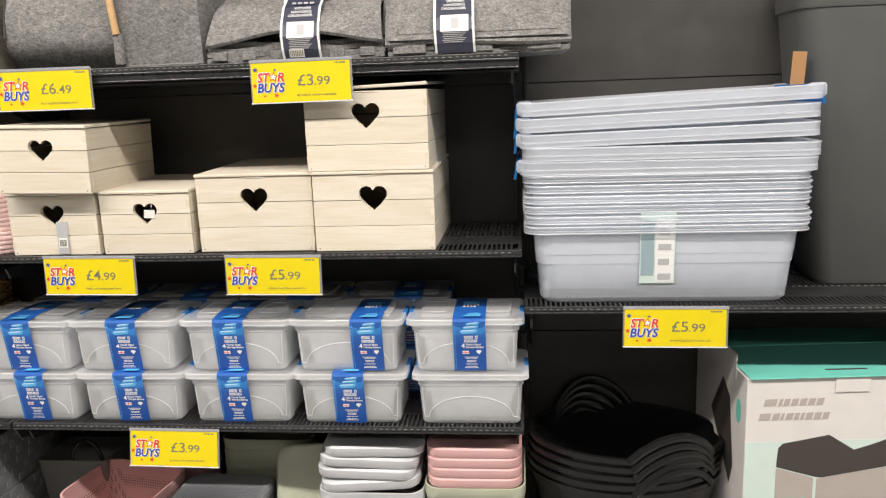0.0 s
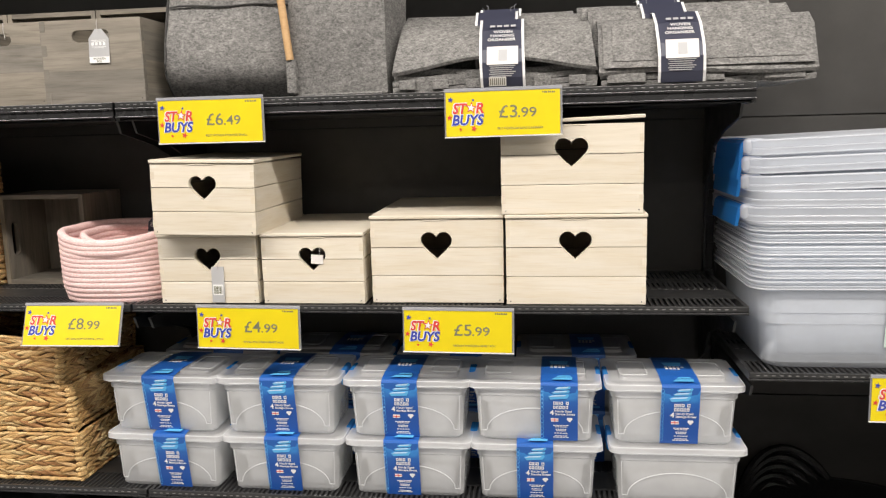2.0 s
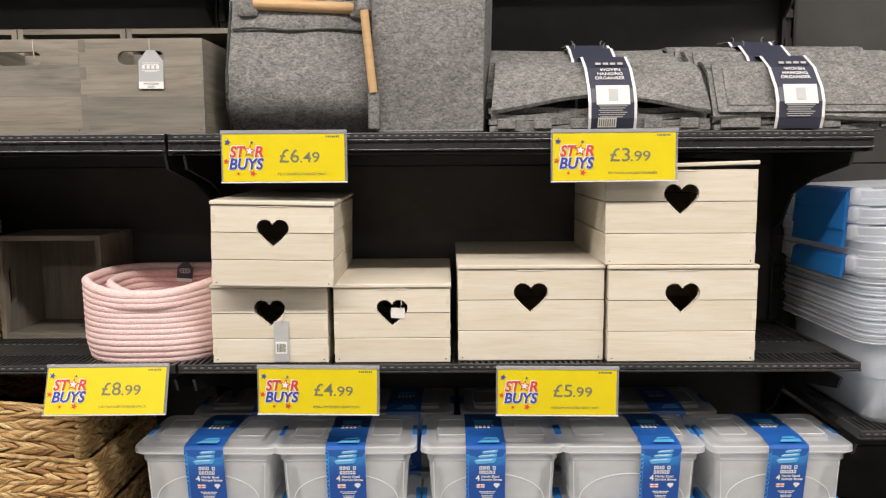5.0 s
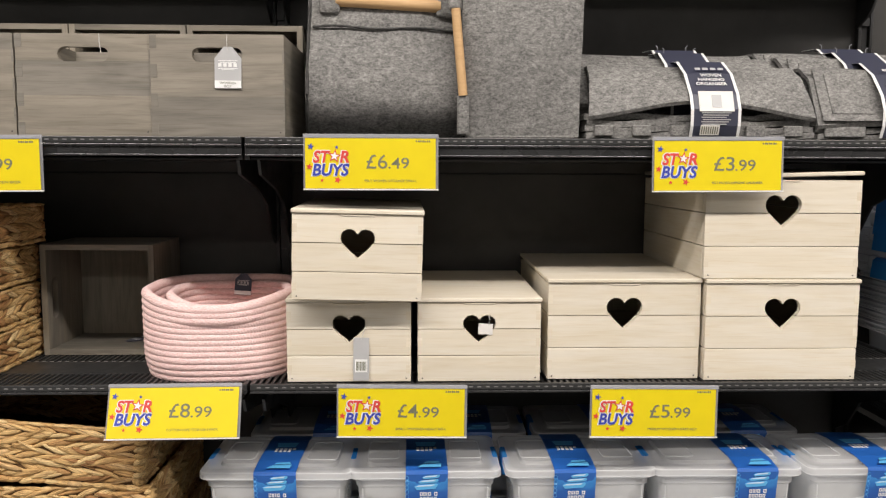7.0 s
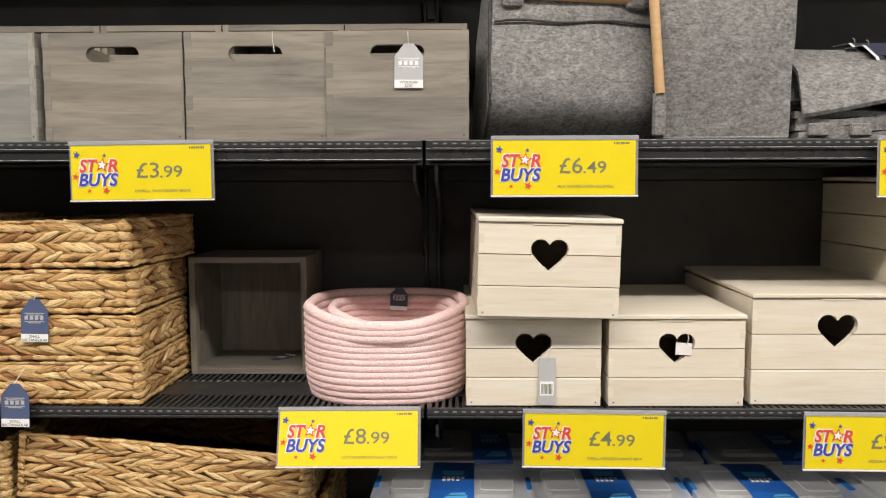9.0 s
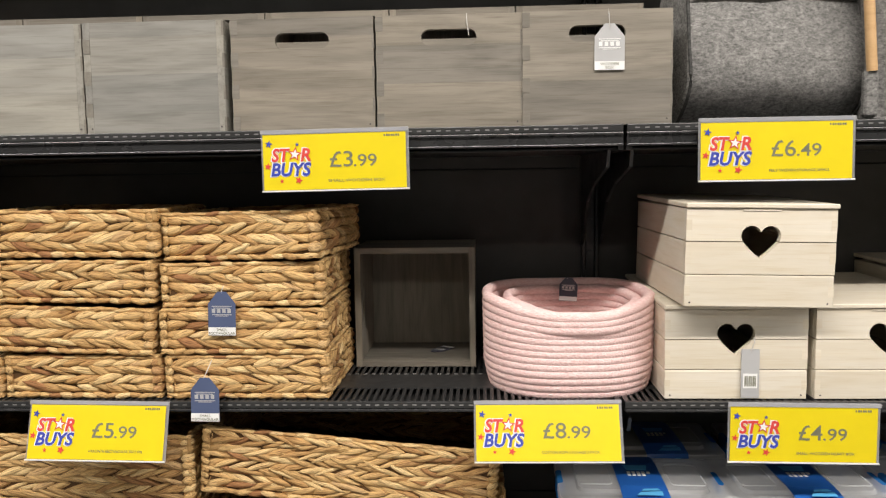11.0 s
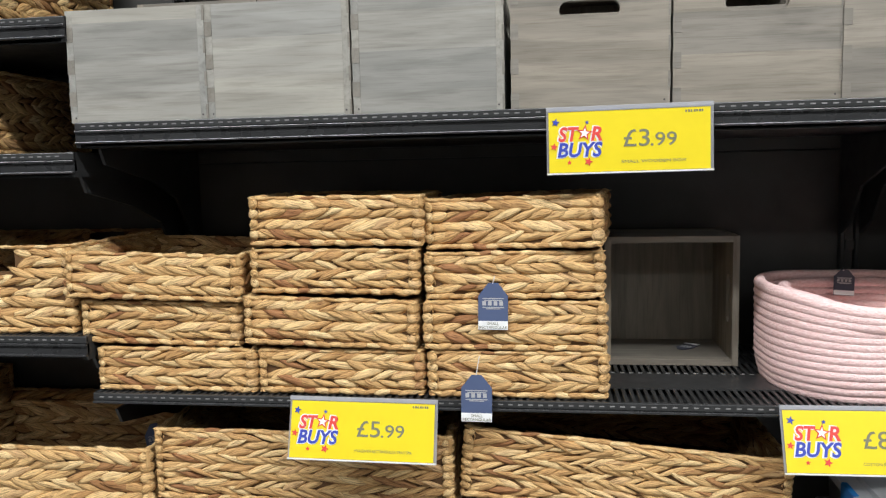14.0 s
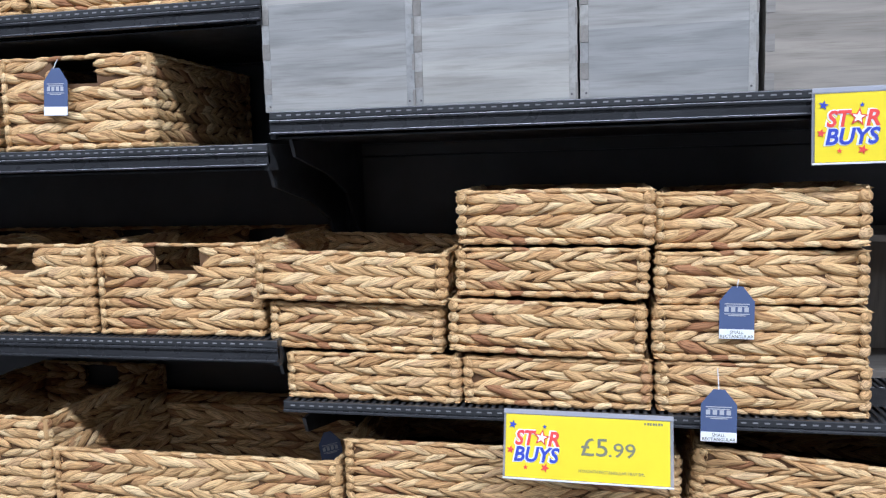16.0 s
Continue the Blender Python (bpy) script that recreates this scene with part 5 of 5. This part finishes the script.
# ---- large clear tubs ----
def tub(m, label, group):
    b = empty("storage_tub", m, label, "storage tub", group)
    w, d, h, r = 0.480, 0.292, 0.140, 0.03
    rings = [level(0.420, 0.246, r, 0.0), level(0.430, 0.254, r, 0.006), level(0.438, 0.261, r, 0.070), level(0.445, 0.265, r, 0.071), level(0.452, 0.272, r, h - 0.012), level(0.448, 0.268, r, h - 0.012), level(0.432, 0.250, r, 0.008)]
    part("body", loft(B(), rings), TUB, b, "cloudy clear tapered tub", smooth=True)
    rings = [level(0.453, 0.273, r, h - 0.0118), level(w, d, r, h - 0.0118), level(w + 0.002, d + 0.002, r, h - 0.008), level(w - 0.002, d - 0.002, r, h - 0.0065), level(w + 0.004, d + 0.004, r, h - 0.004), level(w + 0.004, d + 0.004, r, h), level(0.453, 0.273, r, h)]
    part("rim", loft(B(), rings, False, False, True), TUB, b, "cloudy clear ribbed rim", smooth=True)
    for k, (zz, rad) in enumerate(((h - 0.0118, 0.0013), (h - 0.0008, 0.0016))):
        part("rim_bead", tube(B(), level(w + 0.004, d + 0.004, r, zz), rad, 6, True), TUB_EDGE, b, "white edge of the rim", smooth=True)
    return b


def tub_lid(m, label, group, clips):
    b = empty("tub_lid", m, label, "tub lid", group)
    w, d, r = 0.499, 0.300, 0.03
    rings = [level(w - 0.006, d - 0.006, r, 0.0), level(w, d, r, 0.002), level(w, d, r, 0.008), level(w - 0.006, d - 0.006, r, 0.0095), level(w - 0.001, d - 0.001, r, 0.011), level(w, d, r, 0.020), level(w - 0.012, d - 0.012, r, 0.0225), level(w - 0.035, d - 0.035, r, 0.0225), level(w - 0.045, d - 0.045, r, 0.014),
             level(w - 0.050, d - 0.050, r, 0.011), level(w - 0.040, d - 0.040, r, 0.0105), level(w - 0.03, d - 0.03, r, 0.018), level(w - 0.01, d - 0.01, r, 0.016)]
    part("cover", loft(B(), rings, False, False, True), TUB, b, "cloudy clear rim of the lid", smooth=True)
    part("panel", loft(B(), [level(w - 0.048, d - 0.048, r, 0.011), level(w - 0.048, d - 0.048, r, 0.0125)]), TUB, b, "cloudy clear panel of the lid")
    for zz, rad in ((0.001, 0.0014), (0.0095, 0.0011), (0.0215, 0.0020)):
        part("rim_bead", tube(B(), level(w - 0.002, d - 0.002, r, zz), rad, 6, True), TUB_EDGE, b, "white edge of the lid", smooth=True)
    for sx in clips:
        q = B()
        x = sx * (w / 2 - 0.006)
        rr = [[(x + sx * a, y, z) for a, z in ((-0.016, 0.023), (0.008, 0.023), (0.0140, 0.018), (0.0175, -0.010), (0.0130, -0.010), (0.0090, 0.015), (0.005, 0.0190), (-0.016, 0.0200))] for y in (-0.105, -0.04, 0.02, 0.062)]
        part("clip", loft(q, rr), CLIP, b, "blue plastic clip handle", smooth=True)
        for y0, y1 in ((-0.128, -0.1065), (0.0635, 0.082)):
            part("clip_end", box(B(), x - 0.016 * sx, x + 0.0125 * sx, y0, y1, 0.002, 0.0255, 0.006, 3), TUB_EDGE, b, "white moulded end beside the clip", smooth=True)
    return b


stack = "nested clear tubs"
t0 = tub(pose(0.246, 1.335 + 0.148, Z_TUB), "large cloudy clear plastic tub at the foot of a nest", stack)
for k in range(1, 6):
    copy_thing(t0, pose(0.246 + 0.002 * math.sin(k * 2), 1.483 + 0.002 * math.cos(k * 3), Z_TUB + 0.0178 * k, 0, 0, 0.3 * math.sin(k)))
tagged(t0, "large cloudy clear plastic tub with a paper barcode label")
st = part("sticker", box(B(), -0.029, 0.031, -0.0008, 0.0, -0.065, 0.062), MINT, t0, "printed paper label", m=pose(-0.014, -0.1362, 0.100, 4.5))
part("print", box(B(), -0.003, 0.029, -0.0014, -0.001, -0.062, 0.05), WHITE, st)
q = B()
for k in range(4):
    box(q, 0.002, 0.024 - 0.003 * (k % 2), -0.002, -0.0016, -0.058 + 0.027 * k, -0.047 + 0.027 * k)
part("print", q, GREY_CARD, st)
part("print", box(B(), -0.027, -0.005, -0.0014, -0.001, -0.05, 0.05), SLATE_TEAL, st)
lids = "loose tub lids piled on the nest"
base = Z_TUB + 0.0178 * 5 + 0.1405
for k, (dx, dz, roll, clips) in enumerate(((0.0, 0.0, 0.2, (-1,)), (0.003, 0.0245, 0.1, ()), (0.0, 0.050, -1.2, (-1,)), (-0.001, 0.0765, -1.6, (-1,)), (0.002, 0.103, -1.9, (-1, 1)))):
    tub_lid(pose(0.247 + dx, 1.484, base + dz + 0.002 * (k > 1) * (k - 1), 0, roll, 0.4 * (k % 2)), "loose cloudy clear tub lid with blue clips" if clips else "loose cloudy clear tub lid", lids, clips)


# ---- tall bin, rubber buckets, boxed bin ----
bn = empty("waste_bin", pose(0.685, 1.545, Z_TUB), "tall dark grey plastic waste bin", "bin")
part("body", loft(B(), [level(0.265, 0.135, 0.03, 0.0), level(0.275, 0.14, 0.03, 0.01), level(0.385, 0.172, 0.04, 0.50)]), BIN_PLASTIC, bn, smooth=True)
part("lid", loft(B(), [level(0.392, 0.176, 0.04, 0.500), level(0.396, 0.178, 0.04, 0.505), level(0.396, 0.178, 0.04, 0.54), level(0.37, 0.16, 0.04, 0.56)]), BIN_PLASTIC, bn, smooth=True)
part("tag", box(B(), -0.012, 0.012, -0.001, 0.001, -0.032, 0.034), KRAFT, bn, "strip of brown card", m=pose(-0.196, -0.0865, 0.392, 0, 3))


def bucket(m, label, group):
    b = empty("rubber_bucket", m, label, "bucket", group)
    n = 30
    def ring(rx, ry, z):
        return [(rx * math.cos(2 * math.pi * i / n), ry * math.sin(2 * math.pi * i / n), z) for i in range(n)]
    h = 0.192
    rings = [ring(0.15, 0.115, 0.0), ring(0.187, 0.136, h - 0.012), ring(0.193, 0.141, h - 0.010), ring(0.193, 0.141, h), ring(0.184, 0.133, h), ring(0.146, 0.11, 0.006)]
    part("body", loft(B(), rings), RUBBER, b, smooth=True)
    for sx in (-1, 1):
        pts = [(0.190 * math.cos(a), 0.140 * math.sin(a), h - 0.004 + (0.046 if sx > 0 else 0.060) * math.sin(math.pi * i / 10) ** 0.8) for i, a in ((i, radians((-62 if sx > 0 else 112) + (-5.4 * i + 27))) for i in range(11))]
        part("handle", tube(B(), pts, 0.0085, 8), RUBBER, b, "moulded loop handle", smooth=True)
    return b


b0 = bucket(pose(0.196, 1.488, 0.563), "black rubber bucket in a nested stack", "nested black buckets")
for k in range(1, 5):
    copy_thing(b0, pose(0.196 + 0.001 * k, 1.488, 0.563 + 0.0175 * k, 0, 0, 5 - 2.5 * k))

kb = empty("boxed_bin", pose(0.393, 1.342, 0.562, 0, 0, 5), "white and teal cardboard box for a twin kitchen bin", "cardboard box")
W, D, H = 0.42, 0.28, 0.424
part("carton", box(B(), 0, W, 0, D, 0, H, 0.001), CREAM_CARD, kb, "white printed carton")
part("top_flap", box(B(), 0.004, W, -0.006, 0.17, H + 0.0006, H + 0.0026, 0.0006), TEAL, kb, "teal card flap over the top")
part("inner_flap", box(B(), 0.004, W, 0.17, D, H + 0.0006, H + 0.0040, 0.0006), TEAL, kb)
part("side_flap", box(B(), -0.002, -0.0008, 0.05, D - 0.01, H - 0.02, H + 0.03, 0.0004), CREAM_CARD, kb)
part("tuck", box(B(), 0.155, 0.215, -0.0025, -0.0008, H - 0.028, H + 0.0004, 0.0004), CREAM_CARD, kb)
part("slit", box(B(), 0.150, 0.225, -0.003, 0.002, H + 0.0028, H + 0.0034), DARK_INK, kb, m=pose(0, 0.03, 0))
part("print", box(B(), 0.001, W - 0.001, -0.0006, -0.0002, 0.002, H - 0.12), MINT, kb, "pale mint lower half")
pic = B()
prism(pic, [(0.058, 0.255), (0.060, 0.292), (0.068, 0.300), (0.150, 0.315), (0.196, 0.285), (0.22, 0.292), (0.30, 0.32), (0.37, 0.30), (0.37, 0.27), (0.14, 0.232), (0.128, 0.234)], -0.0012, -0.0008)
part("picture", pic, DARK_INK, kb, "printed dark bin lid")
pic = B()
prism(pic, [(0.058, 0.02), (0.058, 0.253), (0.126, 0.232), (0.126, 0.02)], -0.0012, -0.0008)
prism(pic, [(0.132, 0.02), (0.132, 0.230), (0.37, 0.268), (0.37, 0.02)], -0.0012, -0.0008)
part("picture", pic, WARM_STEEL, kb, "printed steel bin body")
nm = B()
for z, xs in ((0.372, ((0.030, 0.052), (0.056, 0.062), (0.065, 0.075), (0.078, 0.090), (0.093, 0.105), (0.108, 0.120), (0.123, 0.135))), (0.345, ((0.022, 0.042), (0.046, 0.058), (0.061, 0.066), (0.070, 0.082), (0.085, 0.093), (0.096, 0.102), (0.105, 0.117), (0.120, 0.132), (0.135, 0.146)))):
    for a, c in xs:
        prism(nm, [(a, z), (c, z + 0.001), (c + 0.003, z + 0.014), (a + 0.003, z + 0.013)], -0.0008, -0.0004)
part("print", nm, WARM_STEEL, kb, "plain slanted name bars")
letters("caption", "TWIN", 0.036, TEAL, kb, 0.018, -0.0016, 0.168, 0.0014)
side = B()
prism(side, [(0.10, 0.30), (0.21, 0.19), (0.225, 0.23), (0.20, 0.36), (0.16, 0.385)], -0.0008, -0.0004)
part("picture", side, DARK_INK, kb, "printed dark lid on the side", m=pose(0, D, 0, 0, 0, -90))
side = B()
prism(side, [(0.245 + 0.012 * math.cos(a * 0.524), 0.35 + 0.024 * math.sin(a * 0.524)) for a in range(12)], -0.0008, -0.0004)
part("picture", side, TEAL, kb, "teal printed badge", m=pose(0, D, 0, 0, 0, -90))


# ---- plastic baskets on the lowest shelf ----
def dotted(name, colour):
    """Plastic with rows of small sunk holes, whose shade is put into the colour."""
    m, nt, b = material(name, colour, 0.45)
    v = coords(nt, (1, 1, 1), False)
    vor = node(nt, "ShaderNodeTexVoronoi", Scale=170.0, Randomness=0.0)
    nt.links.new(v, vor.inputs["Vector"])
    d = vor.outputs["Distance"]
    nt.links.new(ramp(nt, d, [(0.22, tuple(k * 0.25 for k in colour)), (0.34, colour)]), b.inputs["Base Color"])
    bump(nt, b, ramp(nt, d, [(0.2, (0, 0, 0)), (0.36, (1, 1, 1))]), 0.7, 0.002)
    return m


PINK_DOTS = dotted("pink_pierced_plastic", (0.70, 0.43, 0.41))
SAGE_DOTS = dotted("sage_pierced_plastic", (0.48, 0.49, 0.36))
PALE_DOTS = dotted("pale_pierced_plastic", (0.48, 0.49, 0.5))
SLATE_DOTS = dotted("slate_pierced_plastic", (0.25, 0.26, 0.275))


def plastic_basket(m, w, d, h, dots, plain_mat, label, group, handle=True):
    b = empty("plastic_basket", m, label, "basket", group)
    r = 0.03
    k = 0.86
    rings = [level(w * k, d * k, r, 0.0), level(w * 0.985, d * 0.985, r, h - 0.02), level(w * 0.965, d * 0.965, r, h - 0.02), level(w * k - 0.006, d * k - 0.006, r, 0.004)]
    part("body", loft(B(), rings), dots, b, "pierced basket wall", smooth=True)
    rings = [level(w * 0.985, d * 0.985, r, h - 0.021), level(w, d, r, h - 0.019), level(w, d, r, h), level(w * 0.965, d * 0.965, r, h), level(w * 0.955, d * 0.955, r, h - 0.021)]
    part("rim", loft(B(), rings, False, False, True), plain_mat, b, "smooth rolled rim", smooth=True)
    if handle:
        # no opening is cut: a black plug stands for the shade in the hole
        hl = B()
        pts = rrect(0.062, 0.016, 0.0078, 5)
        prism(hl, [(x, z + h - 0.033) for x, z in pts], -d / 2 - 0.0015, -d / 2 + 0.012)
        part("hand_hole", hl, RUBBER, b, "hand hole drawn as a black plug, shade put into the colour")
    return b


def plastic_lid(m, w, d, mat, label, group):
    b = empty("basket_lid", m, label, "lid", group)
    r = 0.03
    part("cover", loft(B(), [level(w - 0.004, d - 0.004, r, 0.0), level(w, d, r, 0.003), level(w, d, r, 0.017), level(w - 0.008, d - 0.008, r, 0.021), level(w - 0.03, d - 0.03, r, 0.0205), level(w - 0.04, d - 0.04, r, 0.019)]), mat, b, smooth=True)
    return b


low = "plastic baskets on the lowest shelf"
zb = Z_BASE
plastic_basket(pose(-0.838, 1.430, zb + 0.008, 3, -1, -12), 0.215, 0.165, 0.130, PINK_DOTS, PINK_PLASTIC, "dusky pink pierced plastic basket, tilted", low)
for k in range(3):
    plastic_basket(pose(-0.765, 1.575, zb + 0.010 + 0.021 * k), 0.13, 0.10, 0.11, PINK_DOTS, PINK_PLASTIC, "small dusky pink pierced basket in a nest at the back", low, False)
for k in range(4):
    plastic_basket(pose(-0.557, 1.565, zb + 0.005 + 0.026 * k), 0.205, 0.125, 0.115, SAGE_DOTS, SAGE_PLASTIC, "sage green pierced plastic basket in a nest", low, False)
plastic_basket(pose(-0.620, 1.405, zb), 0.19, 0.14, 0.112, SLATE_DOTS, SLATE_PLASTIC, "slate grey pierced plastic basket", low)
plastic_lid(pose(-0.620, 1.405, zb + 0.1125), 0.192, 0.145, SLATE_DOTS, "slate grey basket lid", low)
plastic_lid(pose(-0.440, 1.450, zb + 0.10, 62, 0, 12), 0.15, 0.21, SAGE_PLASTIC, "sage green basket lid leaning on its edge", low)
plastic_basket(pose(-0.300, 1.445, zb), 0.21, 0.20, 0.165, PALE_DOTS, PALE_PLASTIC, "pale grey pierced plastic basket with hand hole", low)
for k, (dx, roll, turn) in enumerate(((0.0, -3.0, 2), (-0.002, 0.5, -2), (0.0, 2.2, 1), (0.008, 0.6, 3))):
    plastic_lid(pose(-0.303 + dx, 1.440, zb + 0.170 + 0.0235 * k, 0, roll, turn), 0.196, 0.19, PALE_PLASTIC, "pale grey basket lid in a loose pile", low)
plastic_basket(pose(-0.098, 1.445, zb), 0.195, 0.20, 0.178, SAGE_DOTS, SAGE_PLASTIC, "sage green pierced basket under pink lids", low, False)
for k in range(4):
    plastic_lid(pose(-0.098, 1.445, zb + 0.1785 + 0.0205 * k, 0, 0.3 * (k % 2), 0.5), 0.182, 0.20, PINK_PLASTIC, "dusky pink basket lid in a neat pile", low)

fb = empty("fabric_bin", pose(-1.000, 1.555, zb), "dark grey open storage bin with black loop handle", "storage bin")
part("body", loft(B(), [level(0.14, 0.10, 0.01, 0.0), level(0.160, 0.125, 0.01, 0.148), level(0.152, 0.117, 0.01, 0.148), level(0.132, 0.092, 0.01, 0.005)]), FABRIC, fb)
part("handle", tube(B(), [(0.035 + 0.036 * math.cos(math.pi * i / 12), -0.055, 0.135 + 0.058 * math.sin(math.pi * i / 12)) for i in range(13)], 0.0042, 6), RUBBER, fb, smooth=True)


def lattice_basket(m, label):
    b = empty("woven_bin", m, label, "storage bin", "silver woven bins")
    part("body", loft(B(), [level(0.15, 0.24, 0.01, 0.0), level(0.15, 0.25, 0.01, 0.062), level(0.14, 0.24, 0.01, 0.062), level(0.14, 0.23, 0.01, 0.004)]), SLATE_PLASTIC, b)
    g = B()
    for k in range(8):
        x = -0.066 + 0.0188 * k
        for j in range(3):
            if (k + j) % 2 == 0:
                box(g, x - 0.008, x + 0.008, -0.1262, -0.1235, 0.002 + 0.02 * j, 0.020 + 0.02 * j, 0.0012)
    for k in range(12):
        y = -0.11 + 0.02 * k
        for j in range(3):
            if (k + j) % 2 == 0:
                box(g, 0.0735, 0.0762, y - 0.008, y + 0.008, 0.002 + 0.02 * j, 0.020 + 0.02 * j, 0.0012)
    part("weave", g, SILVER_BAND, b, "silver woven bands", kind="stuff")
    return b


for k in range(4):
    lattice_basket(pose(-1.160 + 0.004 * (k % 2), 1.475, zb + 0.0632 * k), "silver and black woven storage bin in a stack")
wb = empty("laundry_bin", pose(-1.345, 1.475, zb), "black storage bin with a white loop handle", "storage bin")
part("body", loft(B(), [level(0.17, 0.24, 0.01, 0.0), level(0.19, 0.27, 0.01, 0.20), level(0.18, 0.26, 0.01, 0.20), level(0.16, 0.23, 0.01, 0.005)]), SLATE_PLASTIC, wb)
part("handle", tube(B(), [(0.07 * math.cos(math.pi * i / 12), -0.13, 0.19 + 0.075 * math.sin(math.pi * i / 12)) for i in range(13)], 0.005, 8), WHITE, wb, "white rope loop handle", smooth=True)
